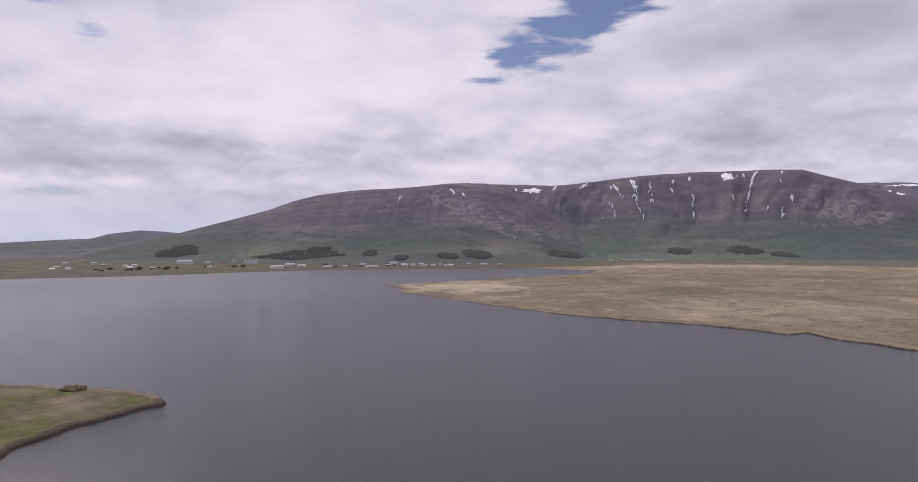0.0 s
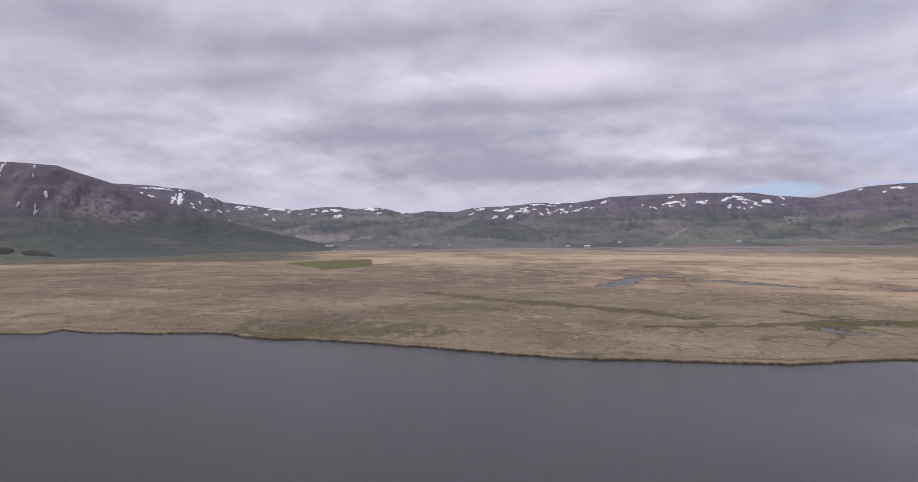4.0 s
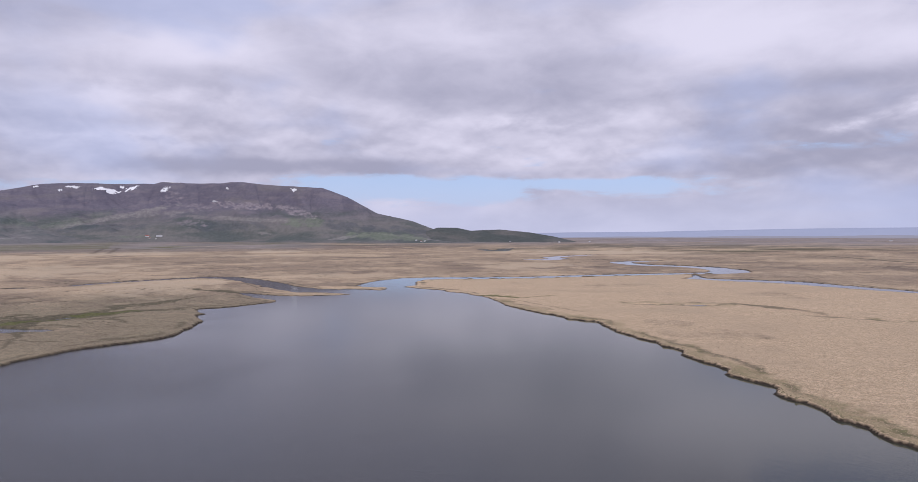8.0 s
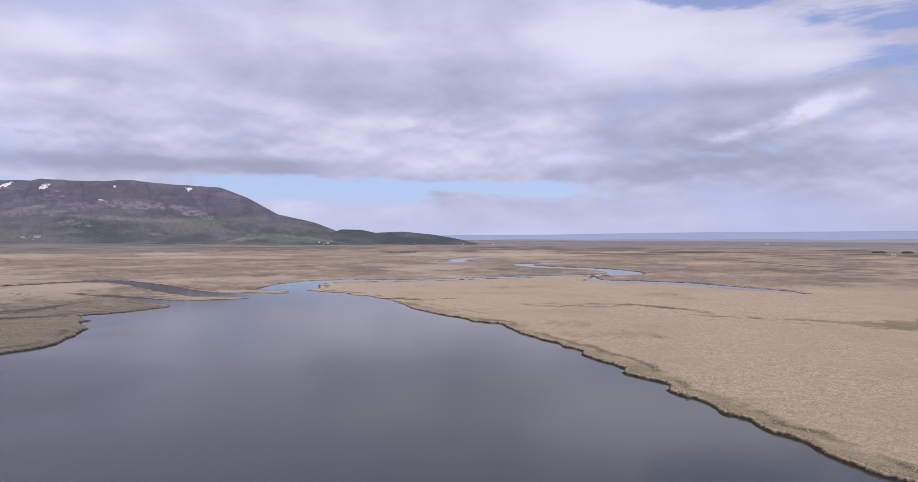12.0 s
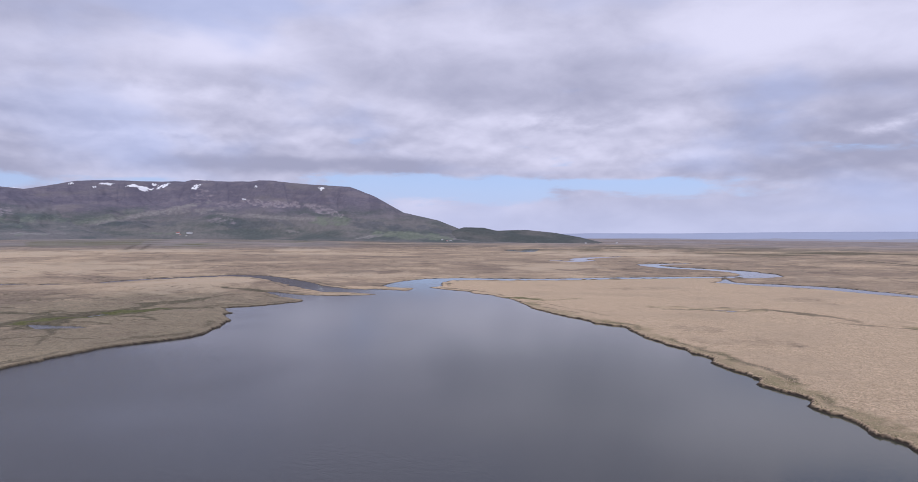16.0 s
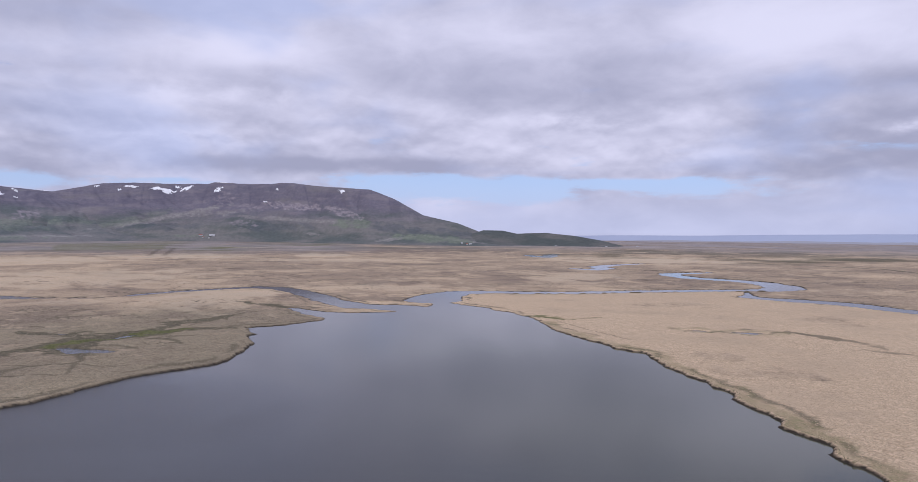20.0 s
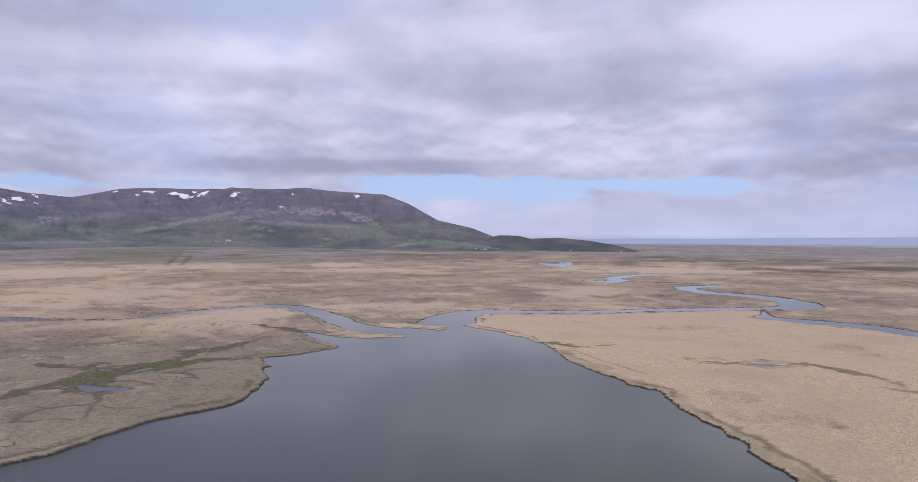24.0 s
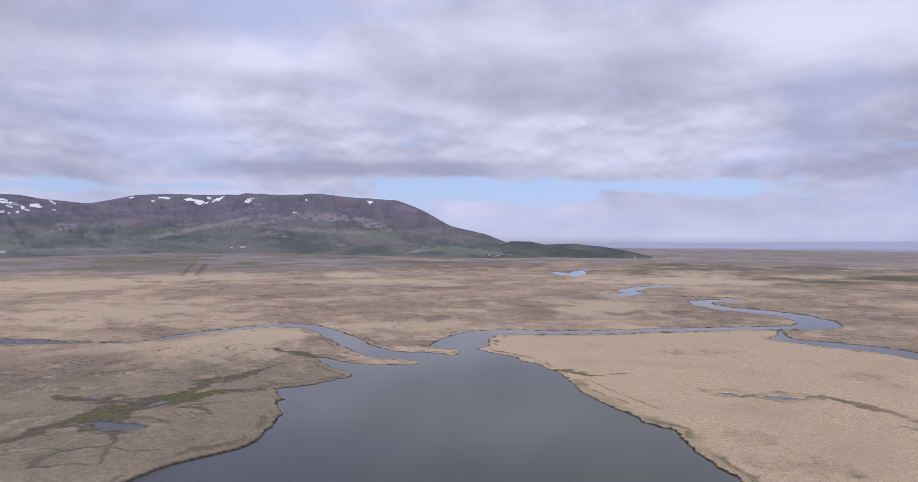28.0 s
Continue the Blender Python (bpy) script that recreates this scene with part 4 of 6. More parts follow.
        fields[kind][box_ij] = np.maximum(fields[kind][box_ij], f)
    # dark strip of peat and painted bank shade, wider along the river
    peat = 0.32 + 0.5 * smooth(R, 380, 640)
    mud = (1 - smooth(d, peat, 1.3 * peat + 0.15)) * (d > -6)
    for line in (POOL_T, POOL_THIN, POOL_FAR, POOL_DOT, POOLS_B, POOL_R, POOL_S):
        mud = mud * smooth(band(X, Y, line), 5, 9)
    for line in ([(2173, -300, 4), (1601, -200, 4)], [(2101, -252, 4), (1605, -170, 4)]):
        mud = np.maximum(mud, 0.45 * (1 - smooth(band(X, Y, line) + 0.5 * jag, -2, 4)))
    for line in CREEKS[:6]:
        mud = np.maximum(mud, 0.2 * (1 - smooth(band(X + 0.35 * (WX - X), Y + 0.35 * (WY - Y), line), -0.6, 0.8)))
    sedge = np.where(AZ < 112, 1.0, 0.0) * (1 - smooth(R, 430, 700)) * smooth(AZ, 60, 80) + 1.0 * smooth(80 - AZ, 0, 20) * (AZ > -10) * (1 - smooth(R, 800, 1500))
    moor_east = 0.85 * pasture * np.clip(0.8 + 0.5 * fbm(X / 300, Y / 300, 4, 96, 0.6), 0, 1)
    sedge = np.maximum(sedge * (1 - smooth(AZ, 106, 112)) * (AZ > -10), np.where(head, 1.4, 0.0))
    moor_west = 0.15 * (R > 780) * (1 - smooth(AZ, -16, -10)) * (AZ > -46) * np.clip(0.75 + 0.8 * fbm(X / 110, Y / 110, 5, 97, 0.6), 0, 1)
    # far plain greyed with distance to imitate haze
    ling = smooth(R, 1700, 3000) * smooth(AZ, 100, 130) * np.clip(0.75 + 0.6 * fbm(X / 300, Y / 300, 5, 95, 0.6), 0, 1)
    mud = np.maximum(mud, np.where(head & (Y > 150), 1 - smooth(d + 0.5 * jag, 2.5, 3.6), 0) * (X > -135) * (Y < 216) * 0.75)
    moss = smooth(R, 760, 800) * (1 - smooth(AZ, 7, 12)) * (AZ > -60) * (1 - 0.85 * village * np.clip(0.3 + 1.5 * fbm(X / 70, Y / 70, 4, 98), 0, 1))
    moss = np.maximum(moss, 0.95 * smooth(R, 1120, 1330) * (AZ > 7) * (1 - smooth(AZ, 44, 56)))
    clip = lambda v: np.clip(v, 0, 1)
    ob = grid_mesh("ground", X, Y, Z, GROUND, True, {"damp": clip(damp), "green": clip(green), "pale": clip(pale), "mud": clip(mud), "heath": clip(heath), "sedge": clip(sedge), "moss": clip(moss), "ling": clip(np.maximum(np.maximum(ling, moor_east), moor_west))})
    return tagged(ob, "wide flat marsh of straw-coloured dry grass with damp hollows", "grassland", kind="structure")


land = build_land()

# lake and river water
bm = bmesh.new()
ring = [bm.verts.new((*polar(a, 2600.0), 0.0)) for a in np.arange(360, 0, -5)]
bm.faces.new(ring)
me = bpy.data.meshes.new("water")
bm.to_mesh(me)
bm.free()
me.materials.append(WATER)
tagged(new("water", me), "calm grey lake and meandering river water with fine ripples", "water", kind="structure")


# ---- mountains ----
# what grows or lies on the slopes, dark also painting shaded gullies: kind, bearing, height angle, width, height in
# degrees, lean, strength
NEAR_MARKS = [
    ("scree", 5.7, 2.1, 7.38, 1.67, -0.45, 0.8), ("scree", 9.62, 0.95, 5.41, 1.08, -0.5, 0.7), ("scree", 13.02, 0.21, 4.43, 0.89, -0.45, 0.5), ("scree", -1.64, 2.69, 3.93, 1.28, -0.2, 0.45),
    ("scree", -6.91, 2.95, 2.46, 0.69, 0.3, 0.4), ("scree", 3.73, 0.72, 3.93, 0.89, -0.2, 0.35), ("dark", -2.71, 0.98, 0.44, 2.26, 1.2, 0.44), ("dark", -2.13, 2.68, 0.34, 1.67, 2.0, 0.39),
    ("dark", -11.99, 0.64, 1.18, 0.25, 0.4, 0.8), ("dark", 0.79, 2.2, 5.9, 1.48, -0.3, 0.3), ("meadow", -11.55, -1.25, 5.41, 1.28, 0.1, 0.7), ("meadow", -2.14, -0.97, 11.8, 1.08, 0, 0.25),
    ("meadow", 10.59, -1.25, 7.87, 1.28, -0.2, 0.35), ("dry", 7.18, 4.24, 7.87, 0.69, -0.1, 0.5), ("dry", -4.06, 0.49, 9.84, 1.48, 0, 0.25),
]
CLIFF_MARKS = [
    # first dark mark paints the shadowed valley behind the near mountain
    ("dark", 14.22, 1.9, 3.44, 2.46, -0.5, 0.9), ("scree", 34.48, 1.92, 5.9, 1.97, -0.22, 0.95), ("scree", 32.58, 2.31, 2.46, 2.95, -0.6, 0.55), ("scree", 26.29, 2.36, 4.43, 1.18, 0, 0.35),
    ("scree", 18.01, 2.58, 4.43, 1.67, -0.3, 0.4), ("scree", 28.39, 2.63, 1.77, 1.97, 0, 0.35), ("scree", 12.54, 2.89, 3.93, 1.08, -0.5, 0.5), ("dark", 23.95, 1.66, 0.44, 3.44, 0.0, 0.5),
    ("dark", 27.72, 1.42, 0.54, 4.43, 0.4, 0.44), ("dark", 30.18, 1.39, 0.44, 3.25, 0.5, 0.44), ("dark", 19.4, 3.04, 0.44, 3.93, -2.2, 0.33), ("dark", 18.8, -0.19, 1.67, 2.16, 0.0, 0.7),
    ("dark", 29.21, 0.82, 2.95, 1.97, 0.0, 0.4), ("dark", 33.54, 1.21, 1.48, 2.46, -1.0, 0.5), ("dark", 22.35, 1.11, 2.95, 2.95, 0.0, 0.35), ("dark", 36.48, 0.75, 3.93, 1.97, -0.4, 0.35),
    ("meadow", 23.68, -1.51, 15.74, 0.69, 0, 0.7), ("meadow", 20.09, -0.67, 7.87, 1.18, 0, 0.45), ("meadow", 30.02, -0.75, 9.84, 1.28, 0, 0.35), ("dark", 35.77, -0.72, 9.84, 1.28, 0.0, 0.55),
    ("dry", 26.71, -0.21, 2.95, 0.39, 0, 0.3),
]
SNOW_RANGE_MARKS = [
    ("dry", 50.35, -0.34, 7.38, 0.64, 0.02, 1.0), ("dry", 47.62, 0.12, 5.41, 0.44, 0.3, 0.6), ("meadow", 60.54, -0.58, 8.36, 0.44, 0, 0.9), ("meadow", 54.07, -1.02, 12.79, 0.39, 0, 0.6),
    ("dark", 50.14, 0.71, 10.82, 0.89, 0, 0.6), ("dark", 44.02, -0.18, 5.9, 1.28, 0, 0.5), ("dark", 45.59, -0.94, 6.89, 0.49, 0, 0.6), ("dry", 55.44, 1.43, 12.79, 0.49, 0, 0.6),
    ("dry", 43.25, 0.25, 2.95, 0.79, -0.4, 0.5), ("scree", 54.53, 1.8, 7.87, 0.39, -0.1, 0.6), ("scree", 46.81, 2.18, 2.95, 0.49, -0.5, 0.5), ("dark", 56.8, -0.99, 1.97, 0.3, 0, 0.9),
    ("dry", 63.41, 0.48, 9.84, 0.59, 0, 0.4),
]
MIDDLE_MARKS = [
    ("scree", 87.97, 1.08, 2.26, 0.69, 0, 0.8), ("scree", 92.37, 1.41, 2.46, 0.49, 0, 0.4), ("meadow", 85.68, 0.19, 15.74, 0.89, 0.08, 0.6), ("meadow", 81.93, -0.52, 16.72, 0.39, 0, 0.7),
    ("dark", 75.16, -0.57, 4.43, 0.39, 0, 0.8), ("dry", 79.54, -0.13, 3.44, 0.39, 0.6, 0.7), ("dry", 87.51, -0.43, 9.84, 0.2, 0, 0.8), ("dry", 77.11, 1.04, 7.87, 0.39, 0, 0.5),
    ("dry", 94.9, 0.84, 5.9, 0.49, 0.3, 0.5), ("dark", 82.88, 0.92, 3.93, 0.59, 0, 0.4),
]
TABLE_MARKS = [
    ("scree", 107.09, 2.05, 5.9, 0.59, -0.05, 1.1), ("scree", 110.58, 1.72, 3.44, 0.69, -0.25, 1.1), ("scree", 103.93, 1.95, 2.95, 0.59, 0, 0.6), ("scree", 101.53, 2.68, 1.67, 1.28, 0, 0.5),
    ("dry", 97.56, 1.1, 9.34, 0.44, 0.22, 0.8), ("dry", 100.89, 1.43, 6.89, 0.34, 0.1, 0.6), ("dry", 107.55, 0.96, 10.82, 0.39, -0.05, 0.7), ("scree", 103.05, 0.63, 2.16, 0.79, 0, 0.6),
    ("dry", 108.48, -0.17, 1.9, 0.22, -0.1, 0.6), ("dry", 89.62, 1.12, 2.95, 0.69, -0.1, 0.5), ("meadow", 94.78, 0.79, 6.89, 0.69, 0.25, 0.5), ("dark", 96.15, 0.28, 7.38, 0.69, 0.05, 0.7),
    ("dark", 105.73, 0.47, 5.9, 0.98, 0, 0.7), ("dark", 90.68, -0.24, 5.9, 0.59, 0, 0.4), ("dark", 115.13, 0.41, 6.89, 0.79, -0.15, 0.8), ("meadow", 111.77, 0.67, 3.44, 0.79, 0, 0.9),
    ("meadow", 118.06, -0.45, 6.39, 0.64, -0.06, 1.3), ("dry", 115.6, -0.42, 3.6, 0.30, 0.12, 0.8), ("dry", 120.02, -0.48, 5.9, 0.2, -0.12, 0.8), ("dark", 121.49, -0.08, 6.89, 0.49, -0.15, 0.7),
    ("meadow", 99.2, -0.37, 3.93, 0.25, 0, 0.6), ("dark", 99.62, 3.31, 14.75, 0.49, 0, 0.3),
]


class Massif:
    """A hill range in bearings: skyline heights at a ridge distance, a foot distance and a slope profile."""

    def __init__(self, name, label, skyline, ridge, foot, rugged=0.04, cliff=0.0, seed=1, mat=None, apron=0.3, bench=0.06, marks=(), brow=0.86):
        self.name, self.label, self.seed, self.rugged, self.cliff, self.apron, self.bench = name, label, seed, rugged, cliff, apron, bench
        self.sky_az, self.sky_h = np.array(skyline).T
        self.ridge_line = ridge if isinstance(ridge, list) else [(0.0, ridge), (1.0, ridge)]
        ridge = max(r for a, r in self.ridge_line)
        self.ridge, self.marks, self.brow = ridge, marks, brow
        self.foot_az, self.foot_r = np.array(foot).T
        self.mat = mat or ROCK

    def crest(self, az):
        return np.interp(az, *np.array(self.ridge_line).T)

    def foot(self, az):
        return np.interp(az, self.foot_az, self.foot_r)

    def point(self, az, s):
        """Plan distance and height at bearing az, s from 0 (foot) to 1 (skyline) and beyond."""
        base = self.foot(az)
        r = base + s * (self.crest(az) - base)
        H = np.interp(az, self.sky_az, self.sky_h)
        x, y = polar(az, r)
        arc = az * self.ridge / 57.3
        fade = smooth(s, 0.0, 0.3) * (1 - smooth(s, 0.82, 1.0))
        # buttresses and gullies push the slope out and in
        gul = fbm(arc / 210 + 0.5 * perlin(arc / 330, s * 4, self.seed + 9), s * 1.6 + arc / 900, 4, self.seed, 0.55)
        rib = np.abs(perlin(arc / 95 + 0.8 * s, s * 1.1, self.seed + 2)) * smooth(s, 0.35, 0.7)
        e = s + fade * self.rugged * (1.0 * gul - 0.07 * rib + 0.03) - 0.004 * self.gullies(az, s) * (self.rugged < 0.06)
        a = self.apron
        low = a * (0.5 * np.clip(e, 0, 1) + 0.5 * smooth(e, 0, 0.7))
        face = smooth(e, self.brow - 0.56, 1.0)
        p = low + (1 - a) * (face * (1 - self.cliff) + self.cliff * smooth(e, self.brow - 0.28, self.brow))
        # level lava beds
        p = p + 0.005 * np.sin(2 * np.pi * (p * 11 + 0.5 * perlin(arc / 400, s, self.seed + 4))) * fade
        p = np.where(s > 1, 1 - 0.35 * (s - 1) / 0.3, p)
        lump = fbm(x / 420, y / 420, 4, self.seed + 3)
        roll = fbm(x / 380 + arc / 900, y / 380, 3, self.seed + 6) * smooth(s, 0.04, 0.2) * (1 - smooth(s, 0.45, 0.75))
        z = H * p + 0.03 * H * fade * lump + self.bench * H * roll
        z = z + 0.004 * np.abs(H) * perlin(arc / 60, s * 3, self.seed + 5) * (s > 0.8) + 1.5 * fbm(x / 40, y / 40, 2, self.seed + 7) * smooth(s, 0.05, 0.2) * (1 - smooth(s, 0.9, 1.0))
        return r, np.where(s <= 0, -6.0, z), gul

    def height(self, az, r):
        """Height of the slope over a plan point, far below ground outside the range."""
        base = self.foot(az)
        s = (r - base) / (self.crest(az) - base)
        z = self.point(az, s)[1]
        return np.where((az > self.sky_az.min()) & (az < self.sky_az.max()) & (s > 0), z, -50.0)

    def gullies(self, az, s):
        """Narrow ravines cut down the face, 0 to 1; also masks their painted shade."""
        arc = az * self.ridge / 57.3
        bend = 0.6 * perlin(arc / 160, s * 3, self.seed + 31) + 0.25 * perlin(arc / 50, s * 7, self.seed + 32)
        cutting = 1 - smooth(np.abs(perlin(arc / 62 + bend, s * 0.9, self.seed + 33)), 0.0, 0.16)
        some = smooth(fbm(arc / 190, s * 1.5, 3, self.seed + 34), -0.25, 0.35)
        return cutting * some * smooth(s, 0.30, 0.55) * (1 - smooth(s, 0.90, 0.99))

    def covers(self, az, el):
        """Strength of each kind of ground cover over the slope, dark also being painted shade."""
        out = {kind: np.zeros_like(az) for kind in ("scree", "dry", "meadow", "dark")}
        rag = fbm(az / 1.1, el / 0.45, 5, self.seed + 20, 0.6)
        streak = fbm((az + 1.4 * el) / 0.55, (el - 0.25 * az) / 0.20, 4, self.seed + 21, 0.65)
        for kind, a, e, wide, tall, lean, strong in self.marks:
            u, v = (az - a) / (wide / 2), (el - e - lean * (az - a)) / (tall / 2)
            q = u * u + v * v + 0.9 * rag
            f = strong * (1 - smooth(q, 0.2, 1.5))
            if kind == "scree":
                f = f * np.clip(0.75 + 1.1 * streak, 0, 1.3)
            out[kind] = np.maximum(out[kind], f)
        return out

    def build(self, step=0.1, rows=92):
        az = np.arange(self.sky_az.min(), self.sky_az.max() + step / 2, step)
        s = np.concatenate([[-0.02], np.linspace(0.0, 1.0, rows), [1.03, 1.08, 1.15]])
        S, AZ = np.meshgrid(s, az, indexing="ij")
        R, Z, G = self.point(AZ, S)
        X, Y = polar(AZ, R)
        rel = np.clip(Z / max(self.sky_h.max() * 0.9, 1), 0, 1)
        EL = np.degrees(np.arctan2(Z - 48.0, R))
        cover = self.covers(AZ, EL)
        cover["meadow"] = np.maximum(cover["meadow"], 0.2 * smooth(fbm(X / 160, Y / 160, 3, self.seed + 23), 0.15, 0.4) * (1 - smooth(rel, 0.10, 0.26)))
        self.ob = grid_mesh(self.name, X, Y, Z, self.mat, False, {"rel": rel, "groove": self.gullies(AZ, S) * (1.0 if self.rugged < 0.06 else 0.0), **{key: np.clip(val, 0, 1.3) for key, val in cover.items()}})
        return tagged(self.ob, self.label, "mountain", kind="structure")

    def seat(self, az, el, eye=50.0):
        """Where the sight line at bearing az and height angle el first meets the slope."""
        s = np.linspace(0.02, 1.0, 400)
        r, z, _ = self.point(np.full(400, az), s)
        e = np.degrees(np.arctan2(z - eye, r))
        hit = np.nonzero(e >= el)[0]
        return s[hit[0]] if len(hit) else 0.985

    def snow(self, az, el, wide, tall, lean, seed):
        """A snow patch draped on the slope: a ragged sheet with its own thickness."""
        s0 = self.seat(az, el)
        s1 = max(self.seat(az, el + tall), s0 + 0.02)
        n, m = 24, 18
        U, V = np.meshgrid(np.linspace(-1.35, 1.35, n), np.linspace(-1.35, 1.35, m), indexing="ij")
        far = self.ridge > 4000
        wide, tall = (1.2 if far and wide > 0.8 else 0.95 if far or wide > 1.1 else 0.52) * wide, (0.7 if far else 0.9) * tall
        s1 = s0 + (s1 - s0) * (0.75 if far else 1.0)
        A = az + wide * 0.5 * U + lean * V * tall
        S = np.clip((s0 + s1) / 2 + (s1 - s0) / 2 * V, 0.02, 0.992)
        r, z, _ = self.point(A, S)
        x, y = polar(A, r - 3.0)
        # thickest in the hollow, thinning out to a ragged edge that dips under the turf
        deep = 0.42 - U ** 2 - V ** 2 - 1.3 * fbm(U * 1.4 + seed * 3.1, V * (1.2 if wide > 0.5 else 2.6) + seed, 4, 77, 0.6)
        rise = np.clip(deep * 6.0, -4.0, 2.2)
        keep = deep > -0.75
        idx = np.arange(n * m).reshape(n, m)
        whole = keep[:-1, :-1] & keep[1:, :-1] & keep[:-1, 1:] & keep[1:, 1:]
        faces = np.stack([idx[:-1, :-1], idx[:-1, 1:], idx[1:, 1:], idx[1:, :-1]], -1)[whole]
        if len(faces) == 0 or deep.max() < 0:
            return
        used = np.unique(faces)
        back = np.full(n * m, -1)
        back[used] = np.arange(len(used))
        me = bpy.data.meshes.new("snow_patch")
        raw_mesh(me, np.stack([x, y, z + rise], -1).reshape(-1, 3)[used], back[faces][:, ::-1])
        me.polygons.foreach_set("use_smooth", np.ones(len(faces), bool))
        me.materials.append(SNOW)
        ob = new("snow_patch", me)
        ob.parent = self.ob


near_mountain = Massif("mountain_north", "rounded brown moorland mountain with a green foot",
    [(-24, 10), (-21, 30), (-17.64, 60), (-13.32, 102), (-10.62, 129), (-8.77, 154), (-6.9, 172), (-4.05, 187), (0.8, 198), (3.75, 208), (5.71, 211), (7.19, 208), (8.6, 196), (10.5, 165), (12.4, 120), (14.3, 78), (16, 40), (17.5, 10)],
    2050, [(-24, 1500), (-10, 1230), (0, 1180), (12, 1200), (17.5, 1390)], 0.034, 0.1, 11, apron=0.25, marks=NEAR_MARKS)
cliff_mountain = Massif("mountain_north", "dark flat-topped mountain with snow-filled gullies and a green foot",
    [(3, 150), (5.5, 222), (7.19, 240), (9.64, 236), (12.55, 231), (14.95, 238), (18.25, 254), (20.1, 261), (24.57, 266), (28.8, 268), (31.6, 264), (32.87, 246), (35.33, 213), (37.78, 175), (40.21, 139), (42.61, 106), (44.97, 76), (47.29, 51), (50.01, 25), (53, 4)],
    2480, [(3, 1400), (16, 1400), (36, 1520), (53, 1900)], 0.036, 0.45, 17, apron=0.26, marks=CLIFF_MARKS)
west_hills = Massif("hill_west", "low grey-green hills beyond the lake shore",
    [(-70, 20), (-45, 10), (-31, 14), (-29, 25), (-25.5, 39), (-23.45, 45), (-22.29, 70), (-20.11, 90), (-18.48, 83), (-16.8, 70), (-13.33, 35), (-8.8, 4)],
    4200, [(-70, 1400), (-25, 1500), (-8, 1500)], 0.05, 0.0, 23, MOOR)
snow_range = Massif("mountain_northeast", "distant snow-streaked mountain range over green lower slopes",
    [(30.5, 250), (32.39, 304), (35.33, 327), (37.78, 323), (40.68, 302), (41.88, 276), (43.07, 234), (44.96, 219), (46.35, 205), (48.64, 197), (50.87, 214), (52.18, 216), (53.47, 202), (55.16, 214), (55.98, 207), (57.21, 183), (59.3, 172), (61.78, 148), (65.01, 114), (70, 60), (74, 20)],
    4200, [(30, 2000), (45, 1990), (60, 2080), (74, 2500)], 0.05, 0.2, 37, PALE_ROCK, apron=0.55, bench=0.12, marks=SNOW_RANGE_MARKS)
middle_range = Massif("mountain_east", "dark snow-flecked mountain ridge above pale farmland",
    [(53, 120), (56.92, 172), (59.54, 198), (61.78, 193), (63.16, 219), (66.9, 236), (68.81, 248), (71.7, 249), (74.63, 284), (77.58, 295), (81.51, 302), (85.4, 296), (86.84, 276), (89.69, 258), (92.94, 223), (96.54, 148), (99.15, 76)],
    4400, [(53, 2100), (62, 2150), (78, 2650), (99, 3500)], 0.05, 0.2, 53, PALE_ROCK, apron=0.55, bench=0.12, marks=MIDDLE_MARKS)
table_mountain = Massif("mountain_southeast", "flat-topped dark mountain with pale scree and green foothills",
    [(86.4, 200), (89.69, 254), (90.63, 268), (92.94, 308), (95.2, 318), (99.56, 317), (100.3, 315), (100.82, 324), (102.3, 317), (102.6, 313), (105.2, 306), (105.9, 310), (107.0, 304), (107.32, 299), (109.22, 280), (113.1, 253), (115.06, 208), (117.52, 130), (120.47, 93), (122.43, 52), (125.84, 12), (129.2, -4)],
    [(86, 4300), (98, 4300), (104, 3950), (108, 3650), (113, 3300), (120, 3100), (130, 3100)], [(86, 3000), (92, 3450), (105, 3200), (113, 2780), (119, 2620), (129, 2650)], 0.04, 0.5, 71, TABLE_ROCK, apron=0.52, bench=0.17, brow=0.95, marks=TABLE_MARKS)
low_hills = Massif("hill_southeast", "low dark green hills at the end of the mountain",
    [(119.5, 6), (120.96, 34), (121.9, 52), (122.6, 63), (124.2, 62), (125.35, 49), (126.6, 52), (127.76, 54), (130.14, 42), (132.2, 24), (134.5, -4)],
    3000, [(119, 2640), (134.5, 2700)], 0.08, 0.0, 83, GREEN_HILL, apron=0.1)
near_upland = Massif("backdrop", "low moor rising on the far horizon, coloured blue-grey for haze",
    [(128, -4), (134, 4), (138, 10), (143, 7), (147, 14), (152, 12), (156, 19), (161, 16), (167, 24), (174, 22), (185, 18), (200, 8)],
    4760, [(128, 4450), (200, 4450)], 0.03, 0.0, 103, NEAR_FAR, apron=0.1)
far_upland = Massif("backdrop", "upland on the far horizon, coloured blue for haze",
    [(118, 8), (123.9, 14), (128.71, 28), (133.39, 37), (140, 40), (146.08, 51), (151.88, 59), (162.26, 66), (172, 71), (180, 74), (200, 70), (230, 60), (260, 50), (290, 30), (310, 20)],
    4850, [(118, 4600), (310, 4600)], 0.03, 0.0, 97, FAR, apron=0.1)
for massif in (near_mountain, cliff_mountain, west_hills, snow_range, middle_range, table_mountain, low_hills):
    massif.build()
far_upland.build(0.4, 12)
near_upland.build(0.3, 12)

